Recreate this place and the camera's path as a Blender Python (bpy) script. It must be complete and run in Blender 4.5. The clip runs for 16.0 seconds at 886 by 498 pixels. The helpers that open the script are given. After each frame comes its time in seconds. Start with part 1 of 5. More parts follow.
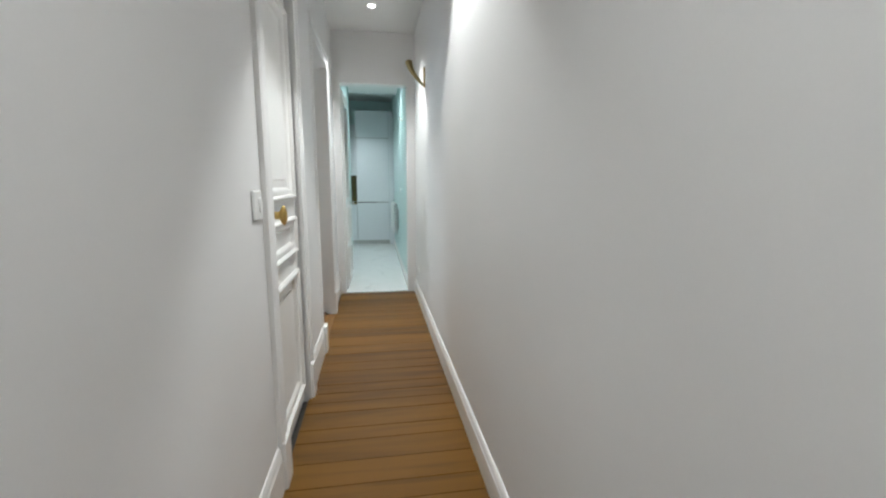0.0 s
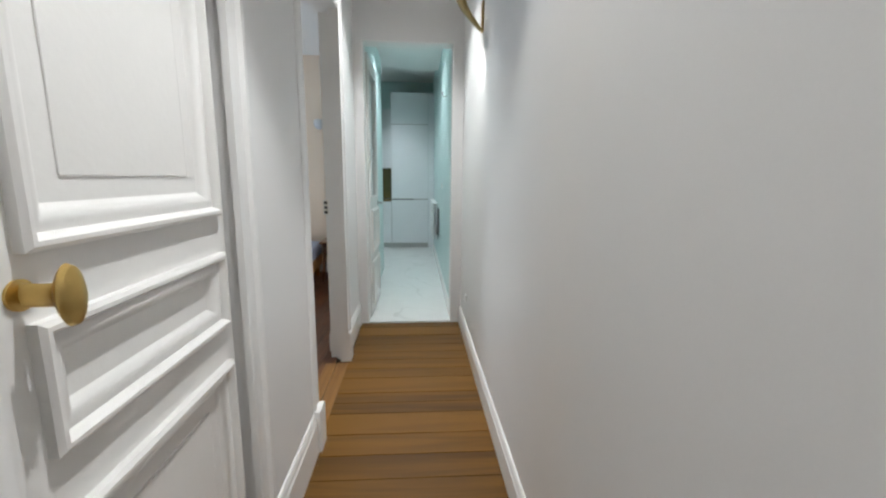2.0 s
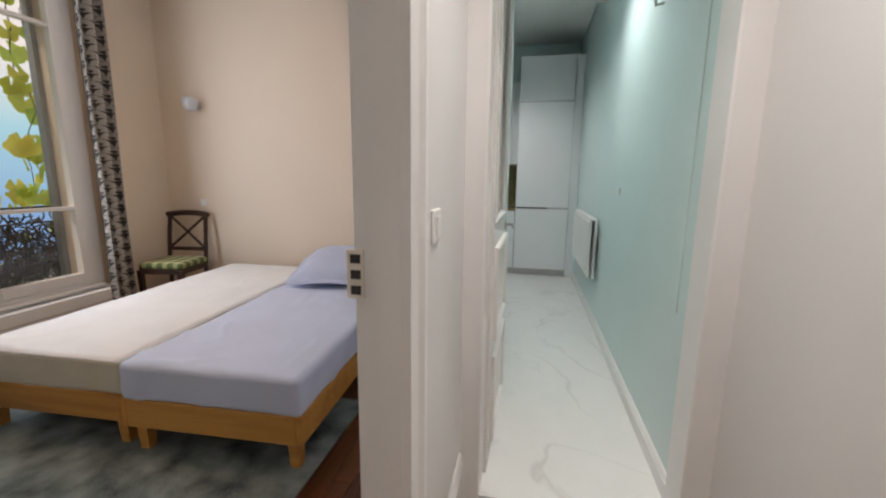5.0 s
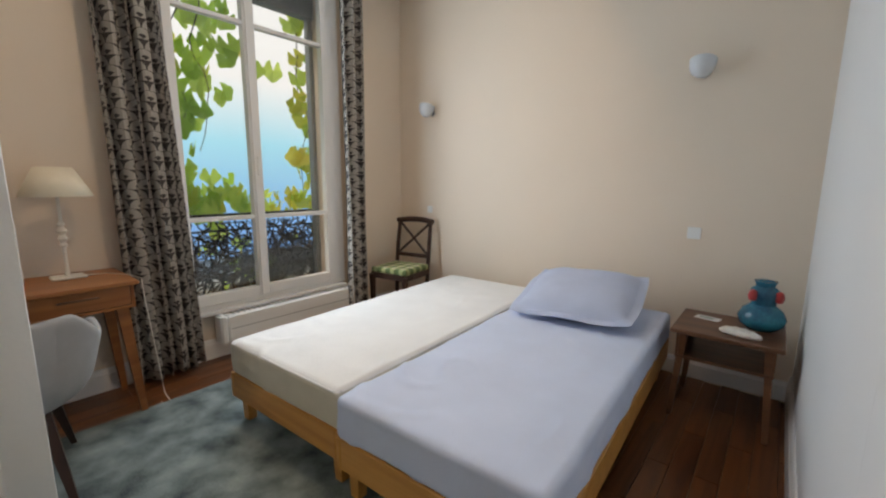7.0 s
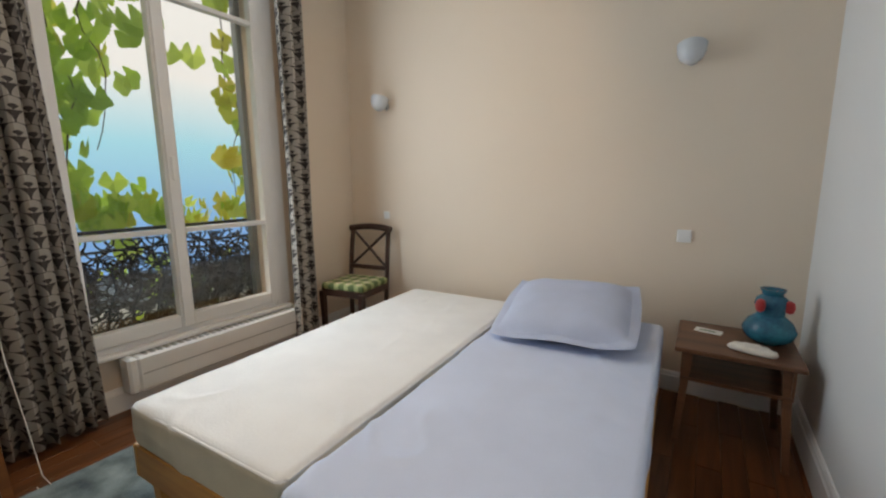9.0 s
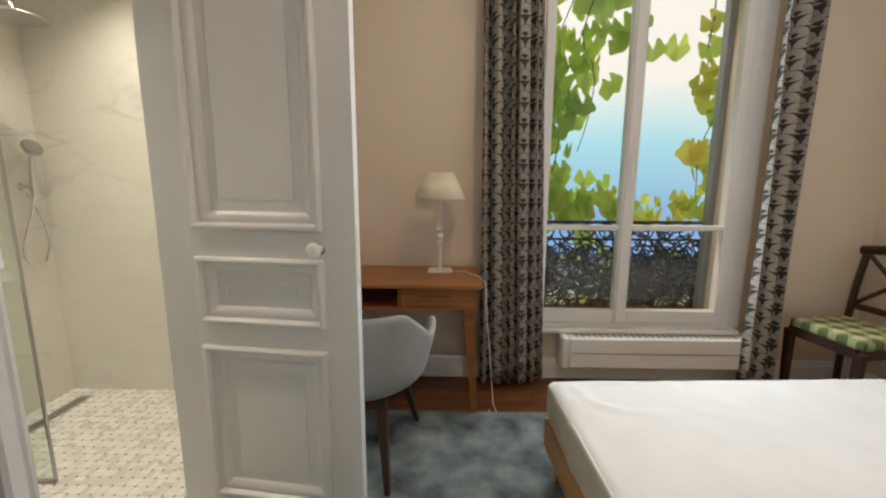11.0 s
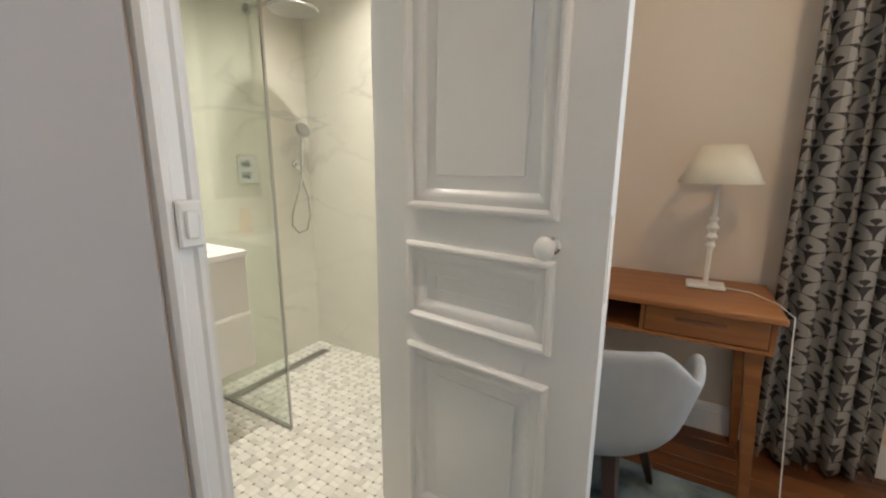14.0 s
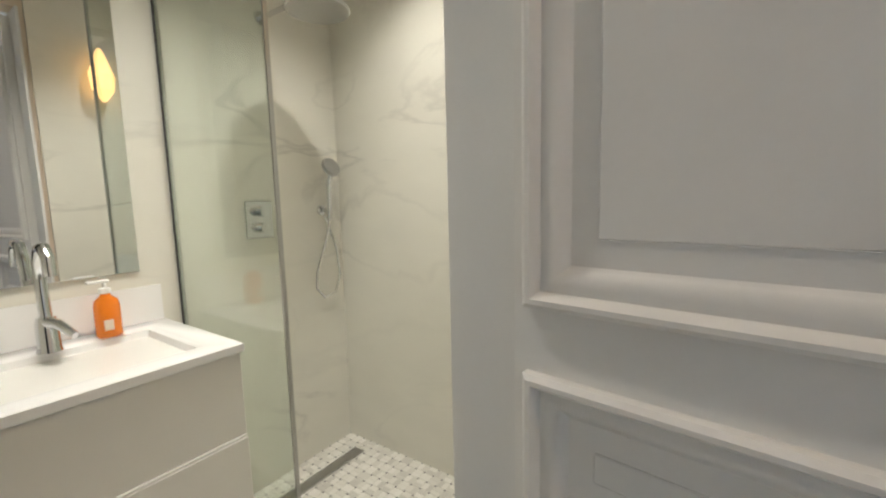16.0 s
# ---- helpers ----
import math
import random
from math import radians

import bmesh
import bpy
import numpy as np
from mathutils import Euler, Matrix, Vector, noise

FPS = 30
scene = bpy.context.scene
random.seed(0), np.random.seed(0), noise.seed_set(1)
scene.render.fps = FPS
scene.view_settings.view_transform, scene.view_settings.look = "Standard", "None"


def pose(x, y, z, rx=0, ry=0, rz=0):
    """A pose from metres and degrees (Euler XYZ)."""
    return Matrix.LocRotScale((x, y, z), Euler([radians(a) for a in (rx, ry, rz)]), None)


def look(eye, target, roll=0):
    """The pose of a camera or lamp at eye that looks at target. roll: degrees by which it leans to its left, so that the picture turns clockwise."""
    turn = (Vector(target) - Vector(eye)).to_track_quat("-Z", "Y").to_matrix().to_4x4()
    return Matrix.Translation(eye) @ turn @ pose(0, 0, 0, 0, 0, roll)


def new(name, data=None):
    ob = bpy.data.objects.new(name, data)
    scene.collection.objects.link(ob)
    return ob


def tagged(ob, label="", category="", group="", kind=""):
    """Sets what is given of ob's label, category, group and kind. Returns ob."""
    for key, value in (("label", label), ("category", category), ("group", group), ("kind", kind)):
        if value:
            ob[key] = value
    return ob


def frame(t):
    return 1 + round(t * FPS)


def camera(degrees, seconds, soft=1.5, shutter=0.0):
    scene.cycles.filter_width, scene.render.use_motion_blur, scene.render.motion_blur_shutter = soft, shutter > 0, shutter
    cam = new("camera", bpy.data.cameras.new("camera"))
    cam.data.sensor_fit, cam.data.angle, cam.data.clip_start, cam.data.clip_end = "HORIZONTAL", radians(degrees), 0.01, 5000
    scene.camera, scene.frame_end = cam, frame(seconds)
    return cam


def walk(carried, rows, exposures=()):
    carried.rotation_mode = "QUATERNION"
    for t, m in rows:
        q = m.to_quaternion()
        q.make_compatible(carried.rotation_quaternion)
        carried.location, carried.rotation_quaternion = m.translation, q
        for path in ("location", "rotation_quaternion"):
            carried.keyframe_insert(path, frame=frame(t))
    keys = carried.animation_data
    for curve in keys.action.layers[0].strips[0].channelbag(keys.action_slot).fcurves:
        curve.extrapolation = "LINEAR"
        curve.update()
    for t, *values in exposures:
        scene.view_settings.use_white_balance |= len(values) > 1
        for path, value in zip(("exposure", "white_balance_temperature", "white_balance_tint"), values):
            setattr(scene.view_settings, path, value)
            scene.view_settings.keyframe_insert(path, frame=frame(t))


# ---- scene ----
cam = camera(94.36, 16.0, soft=2.2)
PATH = [
    (0, (0.321, -0.597, 1.271), (0.638, 1.353, 0.96), 0.2),
    (0.5, (0.357, -0.299, 1.277), (0.674, 1.648, 0.948), 0.2),
    (1, (0.356, 0.055, 1.297), (0.649, 2.005, 0.961), 0.3),
    (1.5, (0.338, 0.334, 1.274), (0.543, 2.295, 0.938), 0.5),
    (2, (0.381, 0.672, 1.293), (0.51, 2.638, 0.949), 0.5),
    (2.5, (0.349, 0.969, 1.276), (0.474, 2.934, 0.923), 0.1),
    (3, (0.287, 1.291, 1.279), (0.409, 3.257, 0.936), 0.2),
    (3.2, (0.262, 1.419, 1.283), (0.381, 3.384, 0.925), 0.6),
    (5.3, (0.045, 2.901, 1.275), (-0.608, 4.761, 0.935), 0.9),
    (5.5, (-0.001, 2.957, 1.27), (-0.851, 4.735, 0.925), 1.1),
    (6, (-0.154, 3.033, 1.253), (-1.357, 4.596, 0.92), 1.0),
    (6.5, (-0.282, 3.108, 1.258), (-1.613, 4.564, 0.928), 0.8),
    (7, (-0.404, 3.268, 1.268), (-1.657, 4.793, 0.944), 0.4),
    (7.5, (-0.471, 3.389, 1.258), (-1.478, 5.086, 0.932), -0.3),
    (8, (-0.572, 3.461, 1.281), (-1.31, 5.287, 0.937), -1.0),
    (8.5, (-0.649, 3.516, 1.279), (-1.445, 5.321, 0.951), -1.1),
    (9, (-0.731, 3.545, 1.275), (-1.792, 5.21, 0.955), -0.5),
    (9.5, (-0.813, 3.555, 1.254), (-2.213, 4.95, 0.948), 0.1),
    (10, (-0.889, 3.604, 1.295), (-2.609, 4.574, 0.978), 0.5),
    (10.2, (-0.9, 3.627, 1.306), (-2.714, 4.407, 0.986), 0.6),
    (12.3, (-0.901, 3.786, 1.256), (-2.588, 2.786, 0.862), -0.8),
    (12.5, (-0.897, 3.78, 1.259), (-2.553, 2.734, 0.849), -0.8),
    (13, (-0.956, 3.762, 1.244), (-2.605, 2.713, 0.818), -0.7),
    (13.5, (-1.136, 3.652, 1.246), (-2.852, 2.715, 0.827), -0.5),
    (14, (-1.282, 3.531, 1.247), (-2.974, 2.543, 0.842), 0.4),
    (14.5, (-1.498, 3.412, 1.248), (-3.097, 2.273, 0.869), 1.1),
    (15, (-1.632, 3.291, 1.241), (-3.188, 2.091, 0.866), 0.6),
    (15.5, (-1.707, 3.129, 1.254), (-3.315, 1.986, 0.923), -0.5),
    (16, (-1.749, 3.052, 1.271), (-3.382, 1.921, 1.039), -1.4),
]
walk(cam, [(t, look(eye, target, roll)) for t, eye, target, roll in PATH],
     exposures=[(0, 0.03, 6450, 8), (1.0, -0.1, 6500, 10), (2.0, -0.12, 6500, 10), (3.2, -0.05, 6600, 10), (5.5, -0.32, 7500, 22), (6.0, -0.12, 7400, 18), (7.0, -0.14, 7000, 12), (8.0, -0.2, 6950, 11), (10.0, -0.28, 7500, 12), (12.5, 0.22, 7300, 12), (14.5, 0.06, 6900, 11), (16, -0.18, 6800, 11)])

# ---- light ----
world = bpy.data.worlds.new("world")
scene.world = world
world.use_nodes = True
wn = world.node_tree
sky = wn.nodes.new("ShaderNodeTexSky")
sky.sky_type, sky.sun_disc = "NISHITA", False
sky.sun_elevation, sky.sun_rotation = radians(54), radians(200)
wn.nodes["Background"].inputs["Strength"].default_value = 0.07
wn.links.new(sky.outputs[0], wn.nodes["Background"].inputs[0])


def lamp(name, kind, m, power, color, size=0.1, size_y=None, spot=60, blend=0.6):
    d = bpy.data.lights.new(name, kind)
    d.energy, d.color = power, color
    if kind == "AREA":
        d.size = size
        if size_y:
            d.shape, d.size_y = "RECTANGLE", size_y
    else:
        d.shadow_soft_size = size
    if kind == "SPOT":
        d.spot_size, d.spot_blend = radians(spot), blend
    ob = new(name, d)
    ob.matrix_world = m
    return ob


sun_data = bpy.data.lights.new("sun", "SUN")
sun_data.energy, sun_data.angle, sun_data.color = 2.5, radians(12), (1.0, 0.97, 0.92)
sun_ob = new("sun", sun_data)
sun_ob.matrix_world = look((-6, -1.0, 9), (-4, 4.5, 1))

SKY_GLOW = 1.05
HALL_R = 0.775
WARM, NEUT = (1.0, 0.74, 0.48), (0.965, 0.985, 0.985)
lamp("window_daylight", "AREA", look((-3.385, 4.82, 1.6), (-1.5, 4.82, 1.6)), 42, (0.68, 0.83, 1.0), 1.10, 2.2)
DOWN = look((0, 0, 0), (0, 0.0001, -1))
lamp("bedroom_lamp_beam", "AREA", Matrix.Translation((-1.70, 4.35, 3.06)) @ DOWN, 14, WARM, 0.13)
for hx, hy, p, wide, lean in ((0.38, -0.8, 90, 125, 0.0), (0.57, 1.45, 132, 82, 0.08), (0.32, 3.55, 135, 100, 0.0)):
    lamp("hall_downlight_beam", "SPOT", look((hx, hy, 2.86), (hx + lean, hy + 0.0001, 1.86)), p, NEUT, 0.03, spot=wide, blend=0.35 if lean else 1.0)
lamp("sconce_beam", "SPOT", Matrix.Translation((HALL_R - 0.075, 3.24, 2.13)) @ DOWN, 11, NEUT, 0.02, spot=80, blend=0.8)
for kx, ky in ((0.28, 5.6), (-0.3, 7.3)):
    lamp("kitchen_downlight_beam", "SPOT", Matrix.Translation((kx, ky, 2.76)) @ DOWN, 68, (0.86, 0.955, 1.0), 0.05, spot=140, blend=0.9)
for bx, by in ((-2.05, 1.95), (-2.80, 2.05)):
    lamp("bath_downlight_beam", "SPOT", Matrix.Translation((bx, by, 2.485)) @ DOWN, 64, (1.0, 0.985, 0.93), 0.04, spot=120, blend=1.0)


# ---- materials ----
def mat(name, color, rough=0.5, metal=0.0, vary=0.06, scale=6.0, bump=0.02, bscale=60.0, spec=0.5, tint=None, stretch=(1, 1, 1)):
    """A painted, woven or wooden surface: two scales of colour variation and a fine relief."""
    m = bpy.data.materials.new(name)
    m.use_nodes = True
    n, l = m.node_tree.nodes, m.node_tree.links
    b = n["Principled BSDF"]
    b.inputs["Roughness"].default_value, b.inputs["Metallic"].default_value = rough, metal
    b.inputs["Specular IOR Level"].default_value = spec
    tc = n.new("ShaderNodeTexCoord")
    mp = n.new("ShaderNodeMapping")
    mp.inputs["Scale"].default_value = stretch
    l.new(tc.outputs["Object"], mp.inputs[0])
    n1, n2 = n.new("ShaderNodeTexNoise"), n.new("ShaderNodeTexNoise")
    n1.inputs["Scale"].default_value, n2.inputs["Scale"].default_value = scale, bscale
    n1.inputs["Detail"].default_value, n2.inputs["Detail"].default_value = 5, 4
    l.new(mp.outputs[0], n1.inputs["Vector"])
    l.new(mp.outputs[0], n2.inputs["Vector"])
    add = n.new("ShaderNodeMath")
    add.operation = "MULTIPLY_ADD"
    add.inputs[1].default_value = 0.35
    l.new(n2.outputs[0], add.inputs[0])
    l.new(n1.outputs[0], add.inputs[2])
    ramp = n.new("ShaderNodeValToRGB")
    c2 = tint or tuple(min(1, c * (1 + vary)) for c in color)
    ramp.color_ramp.elements[0].position, ramp.color_ramp.elements[1].position = 0.42, 0.92
    ramp.color_ramp.elements[0].color = (*[c * (1 - vary) for c in color], 1)
    ramp.color_ramp.elements[1].color = (*c2, 1)
    l.new(add.outputs[0], ramp.inputs[0])
    l.new(ramp.outputs[0], b.inputs["Base Color"])
    if bump:
        bp = n.new("ShaderNodeBump")
        bp.inputs["Strength"].default_value, bp.inputs["Distance"].default_value = min(1, bump * 10), 0.004
        l.new(n2.outputs[0], bp.inputs["Height"])
        l.new(bp.outputs[0], b.inputs["Normal"])
    return m


def wood(name, dark, light, axis=0, rough=0.4, size=1.0, per_piece=True, spec=0.4):
    """Wood with long grain along an axis and a tone of its own for each piece."""
    m = bpy.data.materials.new(name)
    m.use_nodes = True
    n, l = m.node_tree.nodes, m.node_tree.links
    b = n["Principled BSDF"]
    tc, mp = n.new("ShaderNodeTexCoord"), n.new("ShaderNodeMapping")
    s = [22 * size] * 3
    s[axis] = 1.6 * size
    mp.inputs["Scale"].default_value = s
    l.new(tc.outputs["Object"], mp.inputs[0])
    info = n.new("ShaderNodeObjectInfo")
    off = n.new("ShaderNodeVectorMath")
    off.operation = "ADD"
    cmb = n.new("ShaderNodeCombineXYZ")
    mul = n.new("ShaderNodeMath")
    mul.operation = "MULTIPLY"
    mul.inputs[1].default_value = 37.0
    l.new(info.outputs["Random"], mul.inputs[0])
    for i in range(3):
        l.new(mul.outputs[0], cmb.inputs[i])
    l.new(mp.outputs[0], off.inputs[0])
    l.new(cmb.outputs[0], off.inputs[1])
    n1, n2 = n.new("ShaderNodeTexNoise"), n.new("ShaderNodeTexNoise")
    n1.inputs["Scale"].default_value, n1.inputs["Detail"].default_value, n1.inputs["Distortion"].default_value = 1.0, 6, 0.6
    n2.inputs["Scale"].default_value, n2.inputs["Detail"].default_value = 0.22, 2
    l.new(off.outputs[0], n1.inputs["Vector"])
    l.new(off.outputs[0], n2.inputs["Vector"])
    mix = n.new("ShaderNodeMath")
    mix.operation = "MULTIPLY_ADD"
    mix.inputs[1].default_value = 0.45
    l.new(n2.outputs[0], mix.inputs[0])
    l.new(n1.outputs[0], mix.inputs[2])
    tone = n.new("ShaderNodeMath")
    tone.operation = "MULTIPLY_ADD"
    tone.inputs[1].default_value = 0.22 if per_piece else 0.0
    l.new(info.outputs["Random"], tone.inputs[0])
    l.new(mix.outputs[0], tone.inputs[2])
    ramp = n.new("ShaderNodeValToRGB")
    ramp.color_ramp.elements[0].position, ramp.color_ramp.elements[1].position = 0.5, 1.05
    ramp.color_ramp.elements[0].color, ramp.color_ramp.elements[1].color = (*dark, 1), (*light, 1)
    l.new(tone.outputs[0], ramp.inputs[0])
    l.new(ramp.outputs[0], b.inputs["Base Color"])
    b.inputs["Roughness"].default_value, b.inputs["Specular IOR Level"].default_value = rough, spec
    bp = n.new("ShaderNodeBump")
    bp.inputs["Strength"].default_value, bp.inputs["Distance"].default_value = 0.25, 0.002
    l.new(n1.outputs[0], bp.inputs["Height"])
    l.new(bp.outputs[0], b.inputs["Normal"])
    return m


def marble(name, base, vein, scale=1.2, rough=0.2, width=0.035, strength=0.6):
    m = bpy.data.materials.new(name)
    m.use_nodes = True
    n, l = m.node_tree.nodes, m.node_tree.links
    b = n["Principled BSDF"]
    b.inputs["Roughness"].default_value = rough
    tc, mp = n.new("ShaderNodeTexCoord"), n.new("ShaderNodeMapping")
    mp.inputs["Rotation"].default_value = (0.5, 0.6, 0.3)
    mp.inputs["Scale"].default_value = (1.0, 1.0, 2.3)
    l.new(tc.outputs["Object"], mp.inputs[0])
    n1, n2, n3 = (n.new("ShaderNodeTexNoise") for _ in range(3))
    for k, (sc, de) in zip((n1, n2, n3), ((scale, 6), (scale * 0.8, 2), (scale * 4, 5))):
        k.inputs["Scale"].default_value, k.inputs["Detail"].default_value = sc, de
        l.new(mp.outputs[0], k.inputs["Vector"])
    n1.inputs["Distortion"].default_value = 0.8
    sub, ab = n.new("ShaderNodeMath"), n.new("ShaderNodeMath")
    sub.operation, ab.operation = "SUBTRACT", "ABSOLUTE"
    sub.inputs[1].default_value = 0.5
    l.new(n1.outputs[0], sub.inputs[0])
    l.new(sub.outputs[0], ab.inputs[0])
    r = n.new("ShaderNodeMapRange")
    r.inputs[1].default_value, r.inputs[2].default_value, r.inputs[3].default_value, r.inputs[4].default_value = 0.0, width, 1.0, 0.0
    l.new(ab.outputs[0], r.inputs[0])
    r2 = n.new("ShaderNodeMapRange")
    r2.inputs[1].default_value, r2.inputs[2].default_value, r2.inputs[3].default_value, r2.inputs[4].default_value = 0.45, 0.72, 0.05, strength
    l.new(n2.outputs[0], r2.inputs[0])
    f = n.new("ShaderNodeMath")
    f.operation = "MULTIPLY"
    l.new(r.outputs[0], f.inputs[0])
    l.new(r2.outputs[0], f.inputs[1])
    cl = n.new("ShaderNodeMix")
    cl.data_type = "RGBA"
    cl.inputs[6].default_value, cl.inputs[7].default_value = (*base, 1), (*[c * 0.9 for c in base], 1)
    l.new(n3.outputs[0], cl.inputs[0])
    mx = n.new("ShaderNodeMix")
    mx.data_type = "RGBA"
    l.new(f.outputs[0], mx.inputs[0])
    l.new(cl.outputs[2], mx.inputs[6])
    mx.inputs[7].default_value = (*vein, 1)
    l.new(mx.outputs[2], b.inputs["Base Color"])
    return m


def glowing(name, color, strength):
    m = bpy.data.materials.new(name)
    m.use_nodes = True
    b = m.node_tree.nodes["Principled BSDF"]
    b.inputs["Base Color"].default_value = (*color, 1)
    b.inputs["Emission Color"].default_value = (*color, 1)
    b.inputs["Emission Strength"].default_value = strength
    return m


def clear_glass(name, tint=(1, 1, 1)):
    m = bpy.data.materials.new(name)
    m.use_nodes = True
    n, l = m.node_tree.nodes, m.node_tree.links
    tr, gl, lw, pw, mx = n.new("ShaderNodeBsdfTransparent"), n.new("ShaderNodeBsdfGlossy"), n.new("ShaderNodeLayerWeight"), n.new("ShaderNodeMath"), n.new("ShaderNodeMixShader")
    tr.inputs[0].default_value = (*tint, 1)
    gl.inputs["Roughness"].default_value = 0.02
    pw.operation = "MULTIPLY_ADD"
    pw.inputs[1].default_value, pw.inputs[2].default_value = 0.12, 0.025
    l.new(lw.outputs["Facing"], pw.inputs[0])
    l.new(pw.outputs[0], mx.inputs[0])
    l.new(tr.outputs[0], mx.inputs[1])
    l.new(gl.outputs[0], mx.inputs[2])
    l.new(mx.outputs[0], n["Material Output"].inputs[0])
    return m


M_HALL = mat("hall_wall_paint", (0.76, 0.755, 0.75), 0.5, vary=0.02, scale=1.2, bump=0.004, bscale=160)
M_BED = mat("bedroom_wall_paint", (0.75, 0.633, 0.508), 0.55, vary=0.03, scale=1.0, bump=0.006, bscale=160)
M_CEIL = mat("ceiling_paint", (0.80, 0.80, 0.79), 0.6, vary=0.02, scale=1.0, bump=0.01)
M_MINT = mat("mint_wall_paint", (0.60, 0.75, 0.74), 0.35, vary=0.03, scale=1.3, bump=0.01, bscale=180)
M_TRIM = mat("white_gloss_trim", (0.80, 0.795, 0.78), 0.3, vary=0.02, scale=3, bump=0.01, bscale=90)
M_DOOR = mat("white_door_paint", (0.80, 0.79, 0.77), 0.32, vary=0.025, scale=4, bump=0.012, bscale=70)
M_BRASS = mat("brass", (0.62, 0.43, 0.15), 0.28, 1.0, vary=0.1, scale=20)
M_CHROME = mat("chrome", (0.75, 0.76, 0.77), 0.08, 1.0, vary=0.02, bump=0)
M_STEEL = mat("brushed_steel", (0.45, 0.45, 0.44), 0.3, 1.0, vary=0.05)
M_PLASTIC = mat("white_plastic", (0.82, 0.82, 0.80), 0.3, vary=0.01, bump=0)
M_DARK = mat("dark_gap", (0.03, 0.03, 0.03), 0.7, vary=0.1)
M_OAK = wood("oak_floor_boards", (0.066, 0.027, 0.003), (0.165, 0.074, 0.008), axis=0, rough=0.48, size=0.6, spec=0.25)
M_OAK_Y = wood("oak_threshold", (0.13, 0.055, 0.014), (0.32, 0.16, 0.045), axis=1, rough=0.33)
M_PARQ = wood("dark_parquet", (0.045, 0.014, 0.005), (0.17, 0.058, 0.018), axis=1, rough=0.32)
M_PINE = wood("honey_pine", (0.42, 0.17, 0.035), (0.62, 0.31, 0.08), axis=0, rough=0.4)
M_TEAK = wood("teak", (0.19, 0.065, 0.02), (0.36, 0.14, 0.045), axis=1, rough=0.38)
M_WALNUT = wood("walnut", (0.075, 0.032, 0.016), (0.19, 0.085, 0.042), axis=0, rough=0.38)
M_EBONY = wood("dark_stained_wood", (0.02, 0.010, 0.007), (0.055, 0.024, 0.015), axis=2, rough=0.35)
M_SHEET = mat("pale_blue_sheet", (0.62, 0.69, 0.86), 0.8, vary=0.05, scale=4, bump=0.03, bscale=300, spec=0.2)
M_MATT = mat("white_mattress_ticking", (0.82, 0.82, 0.81), 0.8, vary=0.04, scale=5, bump=0.04, bscale=120, spec=0.2)
M_MSIDE = mat("cream_mattress_border", (0.64, 0.60, 0.50), 0.85, vary=0.06, scale=8, bump=0.04, bscale=200, spec=0.2)
M_WORK = mat("white_gloss_lacquer", (0.78, 0.80, 0.82), 0.12, vary=0.01, bump=0)
M_KFLOOR = marble("white_marble_floor", (0.80, 0.81, 0.79), (0.45, 0.45, 0.43), 1.4, 0.12, 0.02, 0.5)
M_BMARBLE = marble("bath_marble", (0.80, 0.78, 0.70), (0.36, 0.35, 0.32), 0.9, 0.16, 0.025, 0.5)
M_GLASS = clear_glass("clear_glass")
M_SGLASS = clear_glass("shower_glass", (0.93, 0.965, 0.94))
M_MIRROR = mat("mirror_silver", (0.86, 0.87, 0.86), 0.01, 1.0, vary=0.0, bump=0)
M_RUG = mat("rug_pile", (0.045, 0.075, 0.09), 0.95, vary=0.6, scale=5.5, bump=0.08, bscale=260, spec=0.1, tint=(0.34, 0.40, 0.385))
M_GREYFAB = mat("grey_wool_upholstery", (0.40, 0.40, 0.40), 0.9, vary=0.06, scale=14, bump=0.05, bscale=400, spec=0.15)
M_LAMPSHADE = mat("cream_lampshade", (0.80, 0.72, 0.56), 0.8, vary=0.03, scale=20, bump=0.03, bscale=300)
M_CREAM = mat("cream_paint", (0.78, 0.74, 0.66), 0.5, vary=0.04)
M_IRON = mat("black_iron", (0.02, 0.022, 0.025), 0.5, 0.3, vary=0.2)
M_SANIT = mat("white_solid_surface", (0.85, 0.85, 0.84), 0.18, vary=0.01, bump=0)
M_VANITY = mat("cream_lacquer", (0.78, 0.77, 0.73), 0.3, vary=0.01, bump=0)


# ---- mesh helpers ----
def box(bm, x0, x1, y0, y1, z0, z1, bevel=0.0, seg=1):
    m = Matrix.Translation(((x0 + x1) / 2, (y0 + y1) / 2, (z0 + z1) / 2)) @ Matrix.Diagonal((abs(x1 - x0), abs(y1 - y0), abs(z1 - z0), 1))
    made = bmesh.ops.create_cube(bm, size=1, matrix=m)["verts"]
    if bevel:
        edges = list({e for v in made for e in v.link_edges})
        bmesh.ops.bevel(bm, geom=edges, offset=bevel, segments=seg, affect="EDGES", profile=0.7)
    return bm


def boxes(*sets, bevel=0.0):
    bm = bmesh.new()
    for s in sets:
        box(bm, *s, bevel=bevel)
    return bm


def lathe(profile, seg=24, m=None, bm=None):
    """A body of revolution about z from (radius, height) pairs."""
    bm = bm or bmesh.new()
    m = m or Matrix()
    rings = [[bm.verts.new(m @ Vector((r * math.cos(2 * math.pi * i / seg), r * math.sin(2 * math.pi * i / seg), z))) for i in range(seg)] for r, z in profile]
    for a, b in zip(rings, rings[1:]):
        for i in range(seg):
            bm.faces.new((a[i], a[(i + 1) % seg], b[(i + 1) % seg], b[i]))
    bm.faces.new(rings[0][::-1])
    bm.faces.new(rings[-1])
    return bm


